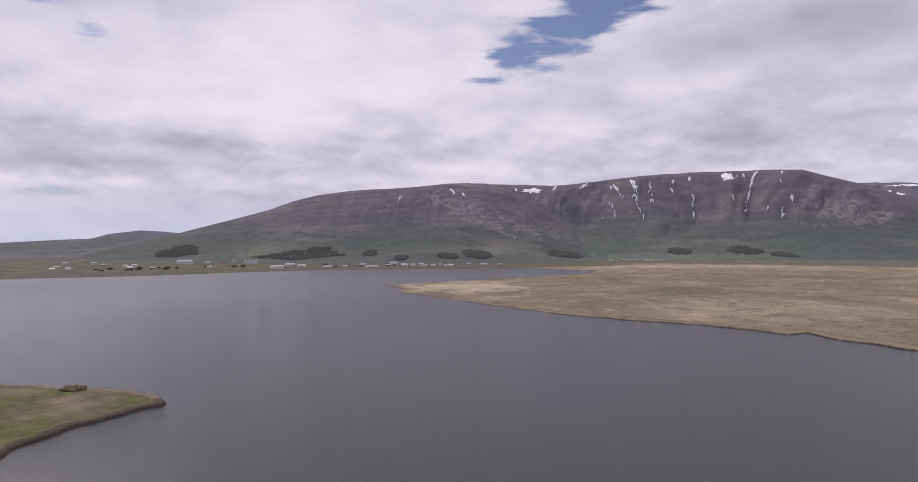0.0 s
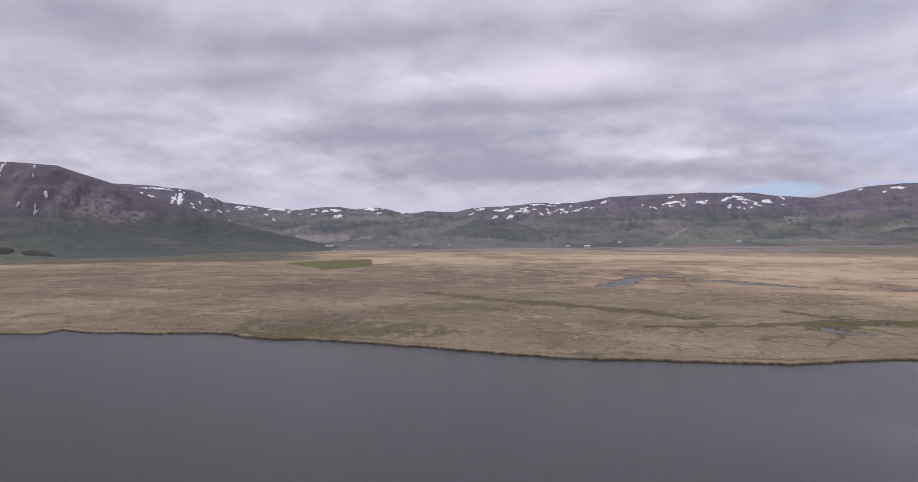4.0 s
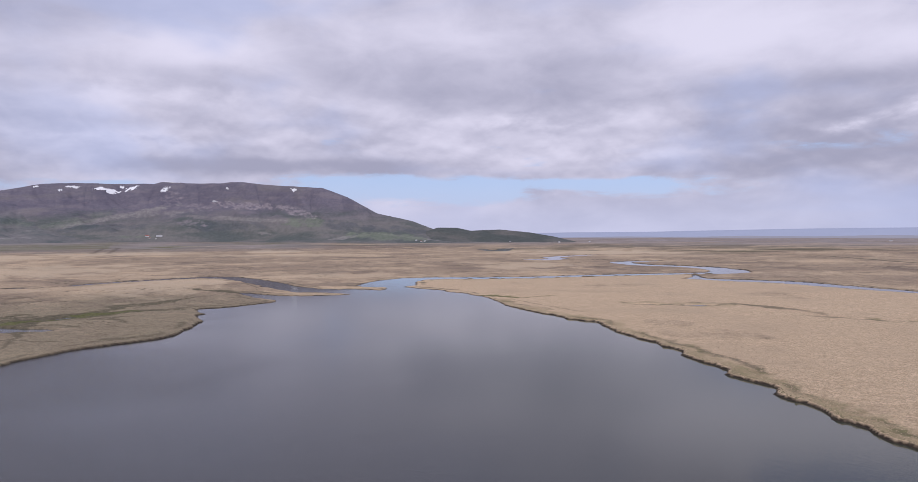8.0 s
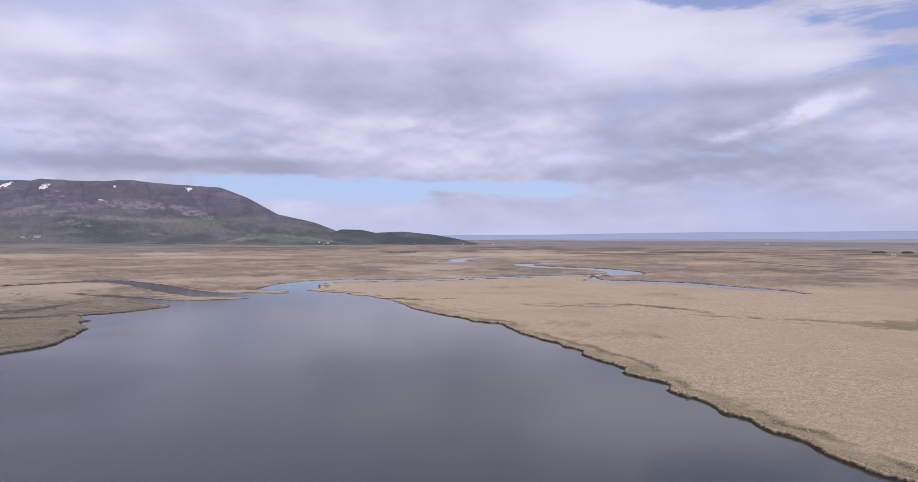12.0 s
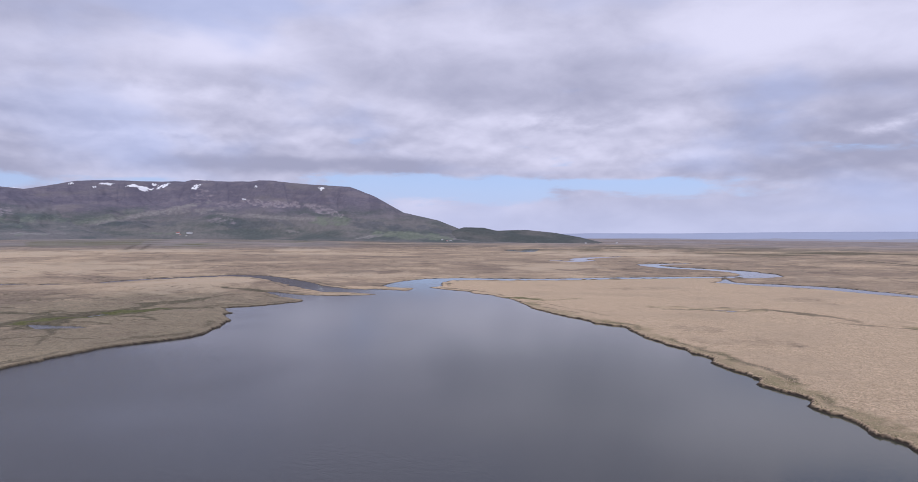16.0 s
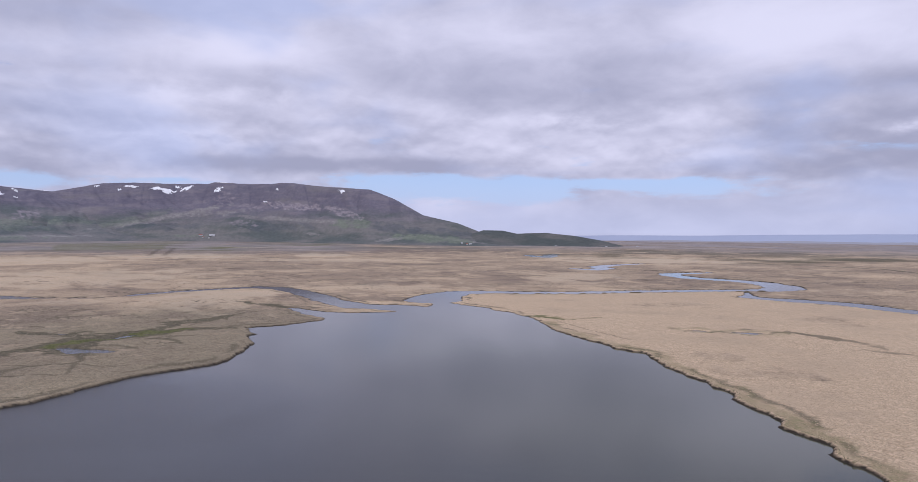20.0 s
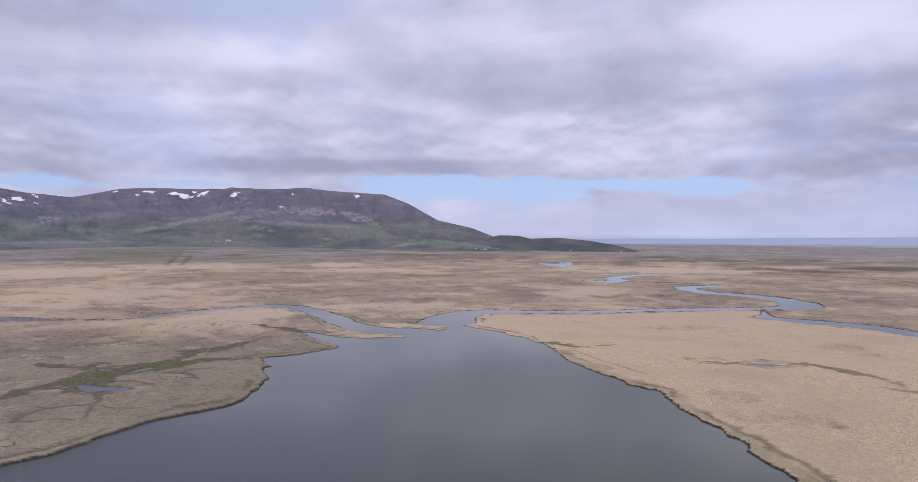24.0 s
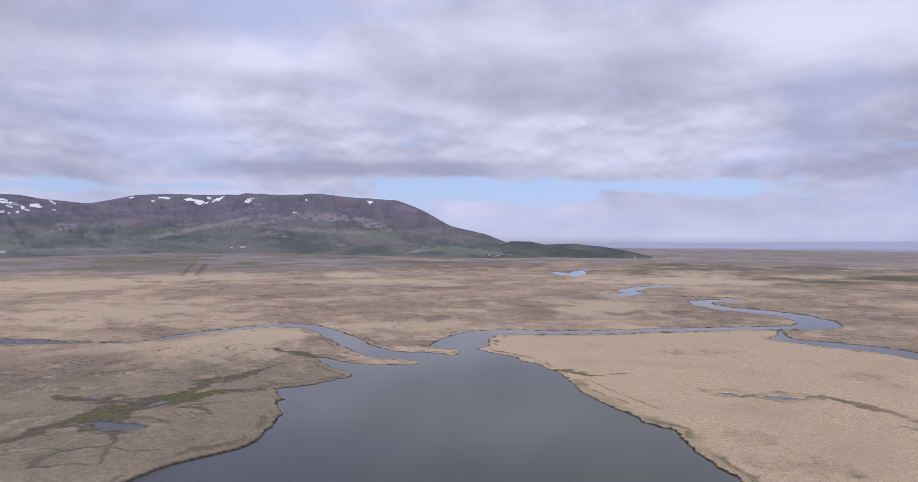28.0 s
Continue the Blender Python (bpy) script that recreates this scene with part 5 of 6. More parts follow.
# snow patches: bearing, height angle, width and height in degrees, lean
for n, row in enumerate([(-0.06, 2.84, 0.29, 0.52, 0.4), (4.38, 3.59, 0.7, 0.35, -0.6), (5.3, 3.37, 0.35, 0.29, -0.5)]):
    near_mountain.snow(*row, n + 1)
for n, row in enumerate([(11.15, 3.59, 2.04, 0.47, 0), (15.28, 3.91, 0.76, 0.41, 0.6), (12.87, 3.83, 0.7, 0.29, 0.6), (9.71, 3.8, 0.58, 0.23, 0), (8.7, 3.17, 0.41, 0.23, 0), (9.16, 3.11, 0.23, 0.23, 0), (17.93, 3.53, 0.35, 0.64, -0.3), (19.22, 3.45, 0.7, 1.22, -0.3), (19.44, 2.84, 0.29, 0.73, -0.3), (20.53, 3.87, 0.29, 0.35, 0), (22.32, 4.11, 0.38, 0.41, 0), (23.58, 4.32, 0.47, 0.41, 0), (26.48, 4.37, 1.22, 0.52, 0), (27.53, 4.44, 0.41, 0.41, 0), (28.32, 3.83, 0.41, 1.16, 0.3), (27.92, 2.7, 0.29, 0.73, 0), (23.92, 1.28, 0.2, 0.73, 0), (23.92, 2.78, 0.17, 0.29, 0), (30.93, 2.44, 0.44, 0.7, 0)]):
    cliff_mountain.snow(*row, n + 1)
for n, row in enumerate([(30.32, 1.27, 0.23, 0.58, 0.3), (30.25, 4.73, 0.35, 0.17, 0), (17.79, 1.52, 0.23, 0.23, 0), (20.79, 2.61, 0.17, 0.23, 0), (16.82, 1.33, 0.17, 0.17, 0)]):
    cliff_mountain.snow(*row, n + 1)
for n, row in enumerate([(35.87, 3.07, 1.92, 0.41, 0), (37.76, 2.23, 0.87, 1.16, -0.5), (39.68, 2.09, 1.16, 1.46, 0.2), (42.03, 2.84, 0.99, 0.29, -0.8), (38.32, 3.44, 2.04, 0.23, 0), (44.97, 2.06, 1.46, 0.23, -0.8), (47.44, 1.91, 1.75, 0.23, 0), (49.05, 1.99, 1.16, 0.17, 0), (51.67, 1.79, 1.34, 0.29, 0), (52.09, 1.38, 0.76, 0.47, 0), (54.71, 1.9, 0.87, 0.29, -0.5), (55.45, 1.69, 0.64, 0.17, 0), (46.35, 1.49, 0.52, 0.23, 0), (46.96, 1.04, 0.29, 0.29, 0), (42.8, 1.72, 0.41, 0.23, 0), (41.33, 2.35, 0.23, 0.35, 0), (41.79, 1.81, 0.52, 0.17, 0), (43.54, 0.87, 0.17, 0.35, 0), (50.11, 1.59, 0.52, 0.15, 0)]):
    snow_range.snow(*row, n + 1)
for n, row in enumerate([(53.2, 2.12, 0.76, 0.15, 0), (57.38, 1.69, 0.58, 0.15, 0)]):
    snow_range.snow(*row, n + 1)
for n, row in enumerate([(65.74, 1.89, 1.46, 0.29, 0.8), (66.38, 1.27, 0.64, 0.52, 0.8), (67.56, 1.76, 1.16, 0.29, 0.8), (69.12, 2.42, 1.75, 0.17, 0), (70.26, 2.44, 1.46, 0.26, 0), (70.63, 1.91, 1.16, 0.29, 0.8), (71.83, 1.83, 0.64, 0.29, 0.6), (74.15, 2.5, 0.52, 0.29, 0.6), (73.13, 2, 0.29, 0.41, 0.6), (63.94, 1.99, 0.76, 0.17, 0), (65.04, 1.32, 0.52, 0.17, 0.5), (79.38, 2.9, 0.64, 0.23, 0), (79.58, 2.46, 1.46, 0.23, -0.8), (80.33, 2.58, 0.29, 0.41, 0.5), (81.55, 2.37, 0.76, 0.41, 0.7), (82.01, 2.28, 0.23, 0.7, 0.5), (83.43, 2.56, 0.76, 0.35, 0.6), (84.29, 2.79, 0.82, 0.23, 0), (84.78, 2.56, 0.93, 0.29, 0.6)]):
    middle_range.snow(*row, n + 1)
for n, row in enumerate([(86.43, 2.37, 0.82, 0.35, 0.5), (89.2, 2.79, 0.99, 0.15, 0)]):
    middle_range.snow(*row, n + 1)
for n, row in enumerate([(94.9, 3.2, 0.87, 0.17, 0), (97.08, 2.92, 1.8, 0.44, 0), (98.77, 3.04, 0.76, 0.47, 0.9), (98.11, 3.2, 0.41, 0.26, 0), (94.05, 2.91, 0.32, 0.23, 0), (101.11, 3.01, 0.52, 0.58, 0.6), (101.55, 3.81, 1.05, 0.15, 0), (105.6, 3.3, 0.2, 0.17, 0), (104.69, 2.3, 0.32, 0.17, -0.5), (110.74, 3.18, 0.52, 0.35, 0), (92.56, 3.14, 0.35, 0.15, 0), (87.71, 0.82, 0.23, 0.35, 0)]):
    table_mountain.snow(*row, n + 1)


# trickles of snow left in the ravines of the cliff
rng = np.random.default_rng(17)
for a0, e0, a1, e1, count in ((17.6, 4.11, 18.55, 2.68, 5), (19.12, 3.25, 20.1, 1.2, 6), (20.6, 4.2, 20.75, 2.55, 4), (23.86, 3.0, 23.86, 1.1, 5), (28.3, 4.55, 27.65, 1.65, 8), (30.35, 1.85, 30.2, 1.2, 3), (17.3, 2.75, 17.85, 1.4, 3), (29.3, 2.2, 29.25, 1.7, 2)):
    for n in range(count):
        t = (n + rng.uniform(0.2, 0.8)) / count
        cliff_mountain.snow(a0 + t * (a1 - a0) + rng.uniform(-0.07, 0.07), e0 + t * (e1 - e0), rng.uniform(0.12, 0.22), rng.uniform(0.2, 0.4), rng.uniform(-0.3, 0.3), 80 + n)


# small streaks of snow under the crests of the far ranges
rng = np.random.default_rng(31)
for massif, a0, a1, e0, e1, count in ((snow_range, 36, 57, 1.5, 2.6, 26), (middle_range, 63, 73, 1.4, 2.3, 24), (middle_range, 77, 88, 1.9, 2.8, 20), (cliff_mountain, 16, 31, 2.6, 4.2, 7)):
    for n in range(count):
        tall = rng.uniform(0.1, 0.3)
        massif.snow(rng.uniform(a0, a1), rng.uniform(e0, e1), rng.uniform(0.12, 0.45), tall, rng.uniform(-0.8, 0.8), 40 + n)


# ---- where things stand ----
MASSIFS = (near_mountain, cliff_mountain, west_hills, snow_range, middle_range, table_mountain, low_hills)


def surface(az, r):
    """Height of the land over plan points given by bearing and distance."""
    az, r = np.broadcast_arrays(np.asarray(az, float), np.asarray(r, float))
    x, y = polar(az, r)
    z = land_height(x, y)
    for m in MASSIFS:
        z = np.maximum(z, m.height(az, r))
    return z


def meet(az, el, eye):
    """Plan distance at which a sight line from the lake meets the land."""
    r = np.geomspace(120, 4700, 700)
    z = surface(np.full(700, az), r)
    hit = np.nonzero((z > eye + r * math.tan(radians(el))) & (z > 0.2))[0]
    return r[hit[0]] if len(hit) else 4400.0


# ---- buildings ----
def box(bm, x0, x1, y0, y1, z0, z1):
    v = [bm.verts.new(c) for c in ((x0, y0, z0), (x1, y0, z0), (x1, y1, z0), (x0, y1, z0), (x0, y0, z1), (x1, y0, z1), (x1, y1, z1), (x0, y1, z1))]
    for f in ((0, 3, 2, 1), (4, 5, 6, 7), (0, 1, 5, 4), (1, 2, 6, 5), (2, 3, 7, 6), (3, 0, 4, 7)):
        bm.faces.new([v[i] for i in f])


def gable(bm, x0, x1, y0, y1, z0, z1):
    """A pentagon-ended house body: walls to z0, gables to z1."""
    ym = (y0 + y1) / 2
    a = [bm.verts.new((x0, *p)) for p in ((y0, -1.5), (y1, -1.5), (y1, z0), (ym, z1), (y0, z0))]
    b = [bm.verts.new((x1, v.co.y, v.co.z)) for v in a]
    bm.faces.new(a[::-1])
    bm.faces.new(b)
    for i in range(5):
        j = (i + 1) % 5
        bm.faces.new((a[i], a[j], b[j], b[i]))


def roof_slab(bm, x0, x1, y0, y1, z0, z1, thick=0.22):
    """One sloping side of a roof from the eaves (y0, z0) to the ridge (y1, z1)."""
    pts = [(x0, y0, z0), (x1, y0, z0), (x1, y1, z1), (x0, y1, z1)]
    low = [bm.verts.new(p) for p in pts]
    top = [bm.verts.new((p[0], p[1], p[2] + thick)) for p in pts]
    bm.faces.new(low[::-1])
    bm.faces.new(top)
    for i in range(4):
        j = (i + 1) % 4
        bm.faces.new((low[i], low[j], top[j], top[i]))


LOOKS = {
    "w": ("white rendered farmhouse with a grey metal roof", WHITE, GREY_ROOF),
    "l": ("long white building with a pale metal roof", WHITE, PALE_ROOF),
    "g": ("low cream building with a grey metal roof", CREAM, GREY_ROOF),
    "r": ("white farmhouse with a rust-red metal roof", WHITE, RED_ROOF),
    "d": ("dark timber cabin with a dark roof", DARK_WALL, GREY_ROOF),
}


def house(az, el, wide, tall, look_key, eye, group):
    """A gabled house whose long side faces the lake."""
    r = meet(az, el, eye)
    label, wall_mat, roof_mat = LOOKS[look_key]
    long_side, high = max(0.7 * r * radians(wide), 7.0), max(0.72 * r * radians(tall), 3.4)
    deep = min(max(long_side * 0.55, 5.5), 11.0)
    eaves = high * (0.62 if look_key != "l" else 0.75)
    x, y = polar(az, r)
    root = new("house")
    root.matrix_world = pose(float(x), float(y), float(surface(az, r)), 0, 0, -az + random.uniform(-12, 12))
    tagged(root, label, "house", group)
    L, D = long_side / 2, deep / 2
    bm = bmesh.new()
    gable(bm, -L, L, -D, D, eaves, high)
    part("wall", bm, wall_mat, root)
    k = (high - eaves) / D
    for side in (-1, 1):
        bm = bmesh.new()
        roof_slab(bm, -L - 0.35, L + 0.35, side * (D + 0.4), 0.0, eaves - 0.4 * k + 0.03, high + 0.03)
        part("roof", bm, roof_mat, root)
    bm = bmesh.new()
    box(bm, L * 0.45, L * 0.45 + 0.7, -0.35, 0.35, high - 0.3, high + 0.7)
    part("chimney", bm, roof_mat, root)
    count = max(2, min(9, int(long_side / 3.2)))
    for i in range(count):
        cx = -L + (i + 0.5) * long_side / count
        bm = bmesh.new()
        box(bm, cx - 0.55, cx + 0.55, -D - 0.05, -D + 0.05, eaves * 0.35, eaves * 0.78)
        frame_part = part("window", bm, WHITE, root)
        bm = bmesh.new()
        box(bm, cx - 0.46, cx + 0.46, -D - 0.07, -D - 0.03, eaves * 0.38, eaves * 0.75)
        part("pane", bm, GLASS, frame_part)
    bm = bmesh.new()
    box(bm, -L * 0.1 - 0.5, -L * 0.1 + 0.5, -D - 0.06, -D + 0.04, -0.2, 2.0)
    part("door", bm, roof_mat, root)
    return root


VILLAGE = [(-17.02, -2.05, 1.57, 0.39, "w"), (-10.04, -2.54, 1.48, 0.3, "l"), (-9.03, -2.41, 1.08, 0.39, "g"), (-8.1, -2.47, 0.89, 0.3, "l"), (-5.98, -2.54, 1.08, 0.2, "g"), (-4.55, -2.51, 0.59, 0.25, "w"), (-2.38, -2.58, 1.48, 0.25, "g"), (-0.58, -2.35, 0.89, 0.34, "w"), (0.3, -2.4, 0.59, 0.25, "w"), (2.75, -2.46, 0.59, 0.2, "w"), (4.22, -2.47, 0.49, 0.2, "l"), (5.7, -2.37, 0.49, 0.2, "w"), (7.07, -2.38, 0.39, 0.2, "w"), (-23.27, -1.98, 0.49, 0.2, "w"), (-25.15, -1.94, 0.49, 0.2, "w"), (-20.53, -2.21, 0.44, 0.15, "l"), (-14.22, -2.15, 0.39, 0.2, "r"), (-19.31, -2.42, 0.44, 0.15, "d"), (-15.31, -2.04, 0.59, 0.2, "w")]
spread = random.Random(12)
VILLAGE += [(-4.2 + 12.5 * spread.random(), -2.50 + 0.12 * spread.random(), 0.22 + 0.3 * spread.random(), 0.15 + 0.06 * spread.random(), spread.choice("lwwggrd")) for _ in range(14)]
VILLAGE += [(-26.0 + 14.0 * spread.random(), -2.45 + 0.35 * spread.random(), 0.25 + 0.25 * spread.random(), 0.15, spread.choice("wwgld")) for _ in range(8)]
for row in VILLAGE:
    house(*row, 50.0, "village houses by the lake")
FARMS = [(51.34, -0.99, 0.89, 0.2, "l"), (53.14, -0.96, 0.39, 0.15, "w"), (56.48, -0.9, 0.69, 0.25, "r"), (58.42, -0.91, 0.59, 0.2, "w"), (59.75, -0.87, 0.39, 0.15, "w"), (71.21, -1.02, 0.49, 0.2, "w"), (72.77, -1.03, 0.69, 0.2, "l"), (61.32, -0.88, 0.39, 0.15, "w"), (100.63, -0.44, 0.59, 0.15, "l"), (99.79, -0.49, 0.39, 0.15, "r"), (84.43, -0.6, 0.44, 0.15, "w"), (75.36, -0.69, 0.39, 0.15, "w")]
for row in FARMS:
    house(*row, 46.6, "farm buildings under the mountains")
CABINS = [(164.89, -1.53, 0.43, 0.17, "w"), (167.76, -1.45, 0.27, 0.14, "w"), (168.36, -1.49, 0.61, 0.14, "d"), (170.49, -2.12, 0.79, 0.21, "d"), (171.88, -1.6, 0.55, 0.14, "g"), (170.49, -1.41, 0.61, 0.14, "d"), (156.71, -0.78, 0.24, 0.10, "w")]
for row in CABINS:
    house(*row, 46.6, "cabins on the heath")
HILL_FARM = [(120.77, -1.91, 0.2, 0.10, "w"), (121.2, -1.93, 0.16, 0.08, "r"), (121.5, -1.91, 0.28, 0.10, "w"), (128.63, -1.99, 0.18, 0.1, "d"), (135.21, -1.91, 0.2, 0.08, "w"), (132.71, -1.99, 0.16, 0.08, "w"), (99.96, -1.43, 0.12, 0.06, "r"), (100.41, -1.44, 0.12, 0.06, "g")]
for row in HILL_FARM:
    house(*row, 97.0, "farm buildings under the mountains")


def gabled_school(az, el, eye):
    """A white building with five pointed gables side by side."""
    r = meet(az, el, eye)
    x, y = polar(az, r)
    root = new("school_building")
    root.matrix_world = pose(float(x), float(y), float(surface(az, r)), 0, 0, -az)
    tagged(root, "white building with five steep gables in a row", "building")
    for i in range(5):
        cx = (i - 2) * 4.6
        bm = bmesh.new()
        ym = 4.0
        a = [bm.verts.new((cx + px, -ym, pz)) for px, pz in ((-2.2, -1.5), (2.2, -1.5), (2.2, 5.0), (0, 9.0), (-2.2, 5.0))]
        b = [bm.verts.new((v.co.x, ym, v.co.z)) for v in a]
        bm.faces.new(a)
        bm.faces.new(b[::-1])
        for j in range(5):
            n = (j + 1) % 5
            bm.faces.new((a[n], a[j], b[j], b[n]))
        part("wall", bm, WHITE, root)
        for z0 in (1.0, 3.4):
            bm = bmesh.new()
            box(bm, cx - 0.6, cx + 0.6, -ym - 0.06, -ym + 0.04, z0, z0 + 1.3)
            part("window", bm, GLASS, root)
        for side in (-1, 1):
            bm = bmesh.new()
            pts = [(cx + side * 2.25, -ym - 0.2, 4.96), (cx + side * 2.25, ym + 0.2, 4.96), (cx, ym + 0.2, 9.06), (cx, -ym - 0.2, 9.06)]
            low = [bm.verts.new(q) for q in pts]
            top = [bm.verts.new((q[0], q[1], q[2] + 0.2)) for q in pts]
            bm.faces.new(low)
            bm.faces.new(top[::-1])
            for j in range(4):
                n = (j + 1) % 4
                bm.faces.new((low[n], low[j], top[j], top[n]))
            part("roof", bm, GREY_ROOF, root)


gabled_school(-12.09, -2.18, 50.0)


def caravan(az, el, eye):
    r = meet(az, el, eye)
    x, y = polar(az, r)
    root = new("caravan")
    root.matrix_world = pose(float(x), float(y), float(surface(az, r)), 0, 0, -az + random.uniform(-50, 50))
    tagged(root, "small white caravan parked on green grass", "caravan", "caravans at the mountain foot")
    bm = bmesh.new()
    box(bm, -2.9, 2.9, -1.2, 1.2, 0.5, 2.9)
    bmesh.ops.bevel(bm, geom=bm.edges[:], offset=0.3, segments=2, affect="EDGES")
    part("body", bm, WHITE, root)
    for wx in (-1.5, 0.3, 1.9):
        bm = bmesh.new()
        box(bm, wx - 0.5, wx + 0.5, -1.24, -1.15, 1.5, 2.2)
        part("window", bm, GLASS, root)
    for side in (-1, 1):
        bm = bmesh.new()
        bmesh.ops.create_cone(bm, cap_ends=True, segments=10, radius1=0.36, radius2=0.36, depth=0.22, matrix=pose(0, side * 1.1, 0.36, 90))
        part("wheel", bm, DARK_WALL, root)


for i in range(15):
    caravan(17.4 + i * 0.29 + random.uniform(-0.1, 0.1), -2.0 + random.uniform(-0.07, 0.06), 50.0)


# ---- woods and shrubs ----
def fir_wood(az, el, wide, tall, eye, seed):
    """A plantation of small firs on the mountain foot, each with a stem and ragged whorls."""
    rng = np.random.default_rng(seed)
    r0, r1 = meet(az, el, eye), meet(az, el + tall, eye)
    if r1 > 2300:
        r1 = r0 + 60
    span = r0 * radians(wide)
    count = int(min(1500, max(120, span * max(r1 - r0, 20) / 3.2)))
    u, v = rng.uniform(-1, 1, count), rng.uniform(-1, 1, count)
    ok = u ** 2 + v ** 2 + 0.5 * perlin(u * 2 + seed, v * 2, 5) < 0.95
    u, v = u[ok], v[ok]
    a = az + wide / 2 * u
    r = (r0 + r1) / 2 + max(r1 - r0, 20) / 2 * v
    z = surface(a, r)
    x, y = polar(a, r)
    co, faces = [], []
    for px, py, pz in zip(x, y, z):
        h = rng.uniform(2.6, 5.2)
        w = h * rng.uniform(0.46, 0.66)
        for t0, t1, k in ((0.05, 0.6, 1.0), (0.32, 0.82, 0.75), (0.6, 1.0, 0.45)):
            n = 5
            base = len(co)
            for i in range(n):
                ang = i * 2 * math.pi / n + rng.uniform(-0.3, 0.3)
                rad = w * k * rng.uniform(0.75, 1.25)
                co.append((px + rad * math.cos(ang), py + rad * math.sin(ang), pz - 0.4 + h * (t0 + rng.uniform(-0.03, 0.03))))
            co.append((px + rng.uniform(-0.1, 0.1), py + rng.uniform(-0.1, 0.1), pz - 0.4 + h * t1))
            faces += [(base + i, base + (i + 1) % n, base + n) for i in range(n)]
    me = bpy.data.meshes.new("fir_wood")
    raw_mesh(me, np.array(co), np.array(faces))
    me.materials.append(CONIFER)
    tagged(new("fir_wood", me), "dark fir plantation on the green mountain foot", "woodland", "fir plantations", "stuff")


for n, row in enumerate([(-17.44, -1.55, 3.44, 0.79, 1), (-8.33, -1.94, 7.38, 0.79, 1), (-6.68, -1.28, 1.97, 0.39, 1), (-2.52, -1.6, 1.28, 0.49, 1), (3.98, -1.88, 1.77, 0.39, 1), (6.44, -1.93, 2.46, 0.69, 1), (0.05, -2.01, 1.18, 0.39, 1), (13.74, -1.79, 2.95, 0.49, 1), (22.8, -1.51, 1.97, 0.44, 1), (27.64, -1.48, 2.66, 0.59, 1), (30.43, -1.63, 1.97, 0.3, 1)]):
    fir_wood(*row[:4], 50.0, n + 3)


def shrub(x, y, wide, high, seed, label, group, leaves=None):
    """A low bush: several stems and many small leaf clumps with gaps."""
    rng = np.random.default_rng(seed)
    root = new("shrub")
    az, r = math.degrees(math.atan2(x, y)), math.hypot(x, y)
    root.matrix_world = pose(x, y, float(surface(az, r)) - 0.1)
    tagged(root, label, "shrub", group)
    for i in range(5):
        bm = bmesh.new()
        ang = rng.uniform(0, 6.28)
        tip = Vector((math.cos(ang) * wide * 0.3, math.sin(ang) * wide * 0.3, high * 0.75))
        m = tip.to_track_quat("Z", "Y").to_matrix().to_4x4()
        bmesh.ops.create_cone(bm, segments=5, radius1=0.07, radius2=0.02, depth=tip.length, matrix=m @ Matrix.Translation((0, 0, tip.length / 2)))
        part("stem", bm, BARK, root)
    n = int(90 + 40 * wide)
    a, q = rng.uniform(0, 6.283, n), np.sqrt(rng.uniform(0, 1, n))
    cx, cy = q * np.cos(a) * wide / 2, q * np.sin(a) * wide / 2
    cz = high * (0.25 + 0.75 * rng.uniform(0, 1, n) * (1 - 0.7 * q ** 2))
    co, faces = [], []
    for px, py, pz in zip(cx, cy, cz):
        d = rng.normal(0, 1, (4, 3)) * (0.16 + 0.05 * wide)
        base = len(co)
        co += [(px + v[0], py + v[1], max(0.02, pz + 0.6 * v[2])) for v in d]
        faces += [(base, base + 1, base + 2), (base, base + 2, base + 3), (base, base + 3, base + 1), (base + 1, base + 3, base + 2)]
    me = bpy.data.meshes.new("crown")
    raw_mesh(me, np.array(co), np.array(faces))
    me.materials.append(leaves or SHRUB)
    ob = new("crown", me)
    ob.parent = root


for x, y, w, h in ((166, -795, 9, 3.2), (160, -800, 5, 2.2), (152, -872, 10, 1.6), (-106, 231, 7.5, 0.9)):
    shrub(x, y, w, h, int(abs(x) * 3 + w), "bare brown bush on the grassland", "bushes on the grassland")
for x, y, w, h in ((470, -1640, 24, 4.5), (430, -1690, 20, 5), (400, -1730, 18, 4.5), (345, -1760, 22, 5.5), (300, -1720, 22, 6), (250, -1700, 20, 5.5), (222, -1275, 9, 3.8), (190, -1270, 12, 4)):
    shrub(x, y, w, h, int(abs(x) * 3 + w), "olive-green birch scrub round the cabins", "birch scrub round the cabins", SCRUB)
for n in range(26):
    az = spread.uniform(-24.0, 8.0)
    r = meet(az, -2.52 + 0.2 * spread.random(), 50.0)
    x, y = polar(az, r)
    shrub(float(x), float(y), spread.uniform(5, 11), spread.uniform(2.5, 4.5), 300 + n, "dull green garden bush among the village houses", "garden bushes in the village", SCRUB)
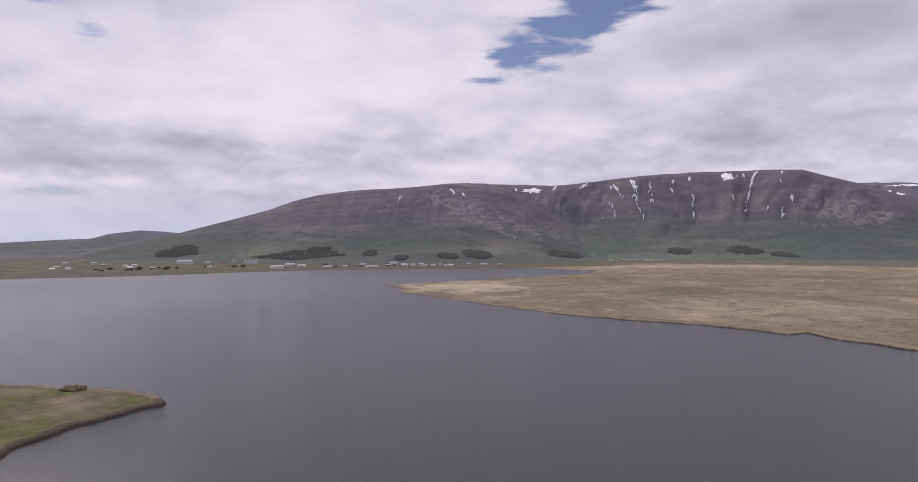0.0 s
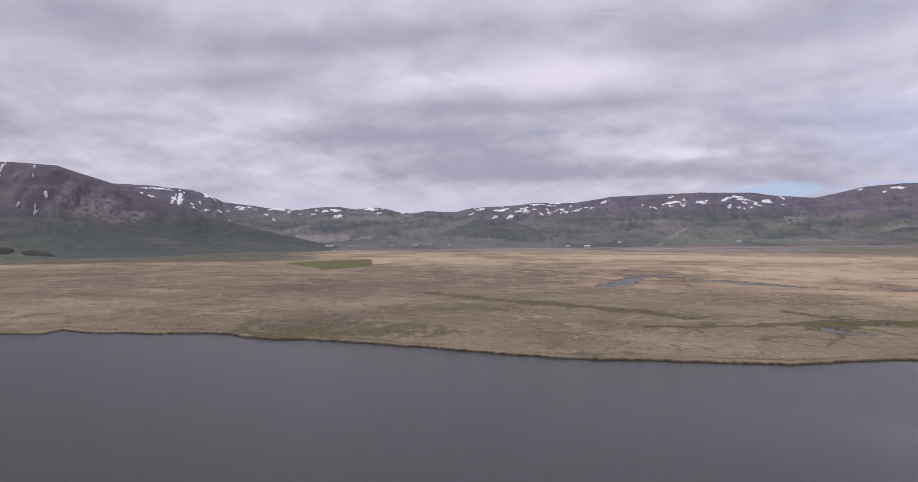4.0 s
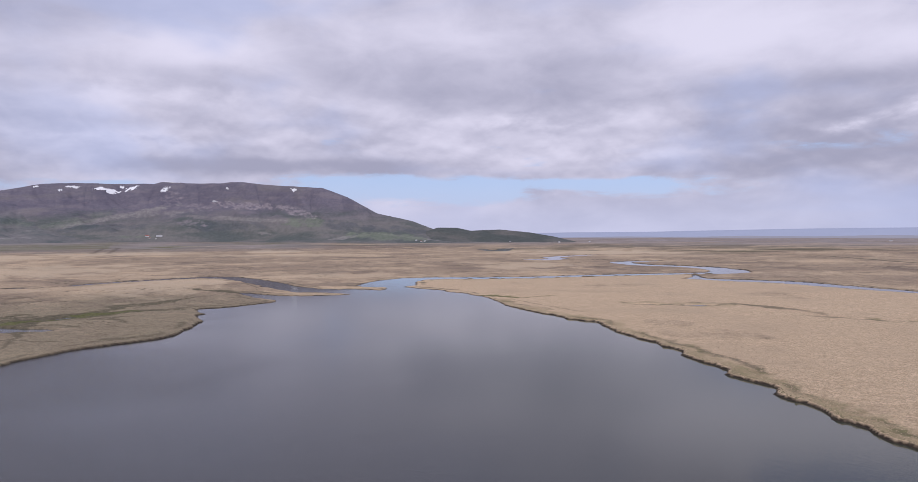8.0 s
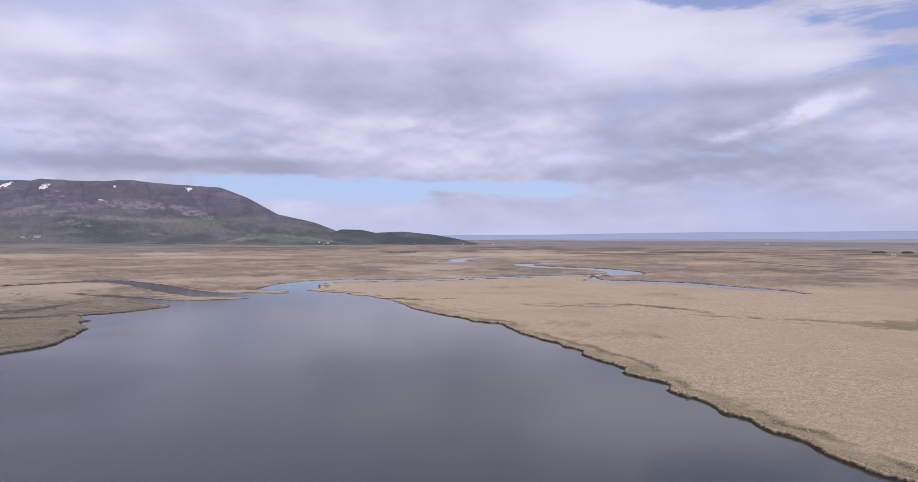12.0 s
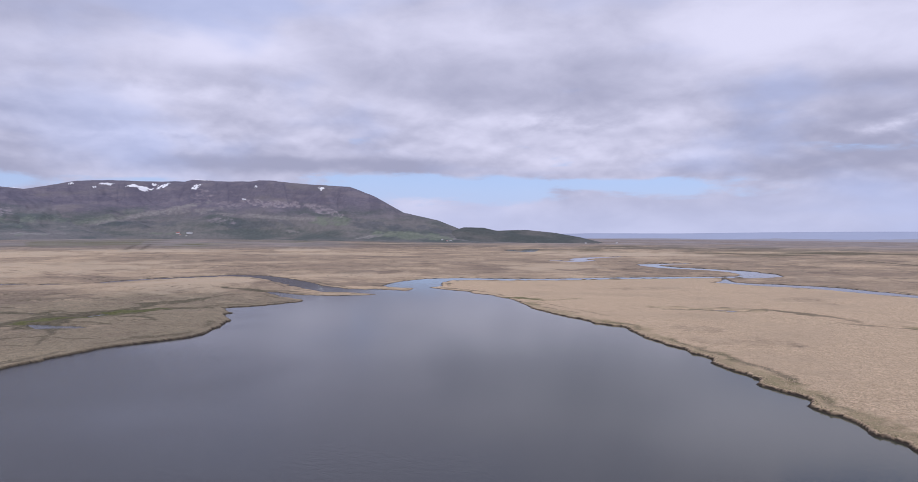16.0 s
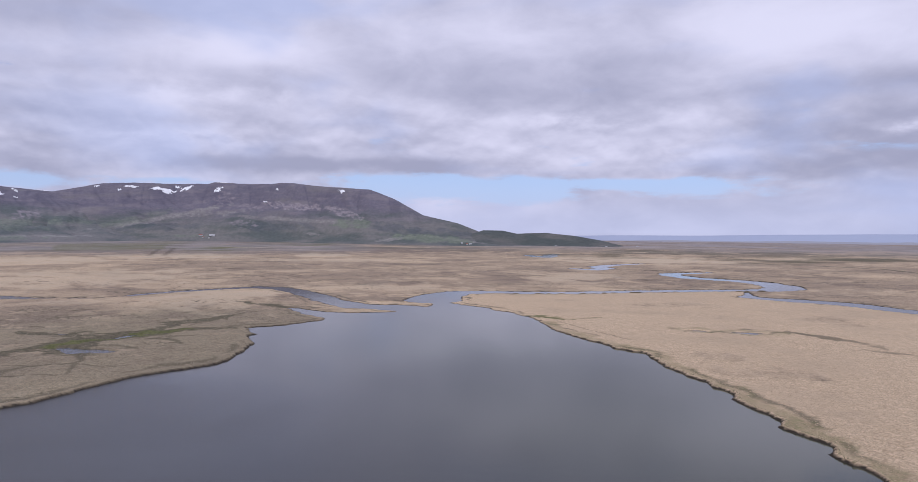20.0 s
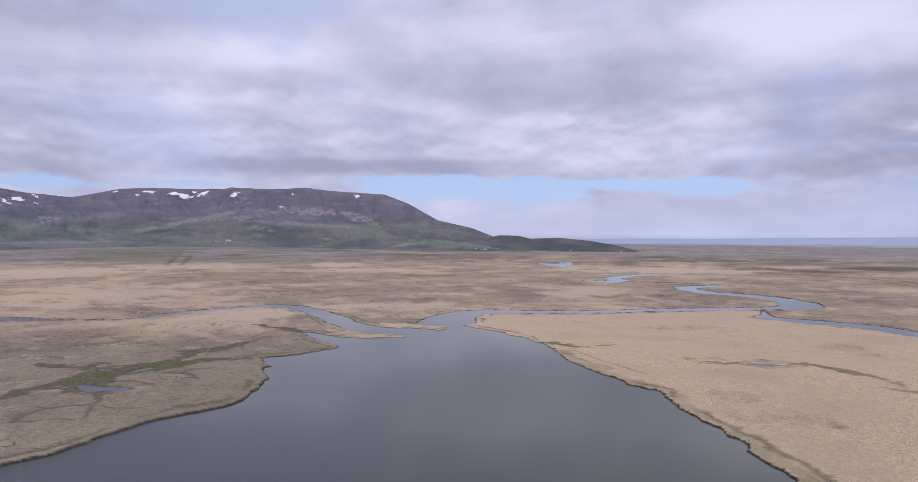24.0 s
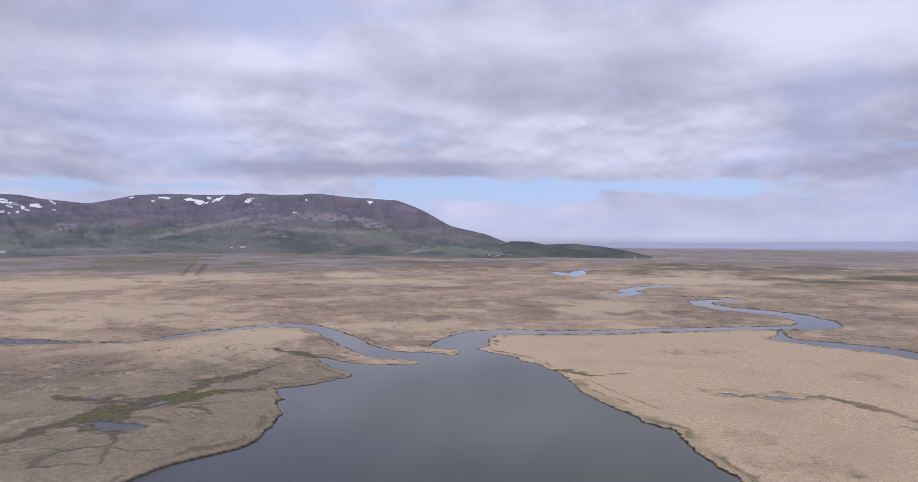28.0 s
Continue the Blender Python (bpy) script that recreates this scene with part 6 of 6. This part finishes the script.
# low scrub along the south bank of the river
rng = np.random.default_rng(8)
for i in range(16):
    t = rng.uniform(0, 1)
    x, y = 556 - 92 * t, -372 - 262 * t
    shrub(x - 16 - rng.uniform(0, 8), y - 4, rng.uniform(2.5, 8), rng.uniform(0.35, 0.7), 100 + i, "low brown willow scrub on the river bank", "willow scrub on the river bank")


# ---- grass tufts ----
def tufts(name, count, az0, az1, r0, r1, size, label, seed, edge=None, mat=None):
    rng = np.random.default_rng(seed)
    az = rng.uniform(az0, az1, count)
    r = np.exp(rng.uniform(math.log(r0), math.log(r1), count))
    x, y = polar(az, r)
    d = shore_distance(x, y)
    ok = d > 0.9 if edge is None else (d > 0.7) & (d < edge)
    for line in (SWALE_R, SWALE_L, GREEN_L, GREEN_T):
        ok &= band(x, y, line) > 2
    x, y, d, r = x[ok], y[ok], d[ok], r[ok]
    z = land_height(x, y, d)
    n = len(x)
    w = size * rng.uniform(0.5, 1.3, n) * (0.7 + r / 700)
    h = size * rng.uniform(0.5, 1.1, n)
    a0 = rng.uniform(0, 6.28, n)
    co = np.zeros((n, 5, 3))
    for i in range(4):
        k = rng.uniform(0.7, 1.3, n)
        co[:, i] = np.stack([x + w * k * np.cos(a0 + i * 1.571), y + w * k * np.sin(a0 + i * 1.571), z - 0.08], 1)
    co[:, 4] = np.stack([x + w * rng.normal(0, 0.5, n), y + w * rng.normal(0, 0.5, n), z + h], 1)
    base = np.arange(n)[:, None] * 5
    faces = np.stack([base + np.array(f) for f in ((0, 1, 4), (1, 2, 4), (2, 3, 4), (3, 0, 4))], 1).reshape(-1, 3)
    me = bpy.data.meshes.new(name)
    raw_mesh(me, co.reshape(-1, 3), faces)
    me.materials.append(mat or STRAW)
    tagged(new(name, me), label, "grass", kind="stuff")


tufts("grass_tussocks", 80000, 118, 178, 128, 420, 0.22, "dry straw-coloured grass tussocks covering the marsh", 4)
tufts("grass_tussocks", 45000, 25, 118, 235, 520, 0.27, "grey-brown sedge tussocks covering the western marsh", 5, None, SEDGE)
tufts("bank_grass", 80000, 114, 178, 125, 420, 0.30, "tufts of grass hanging over the lake bank", 6, 1.8, BANK_GRASS)
tufts("bank_grass", 60000, 20, 114, 200, 520, 0.17, "short dull sedge tufts along the lake bank", 7, 1.8, SEDGE)
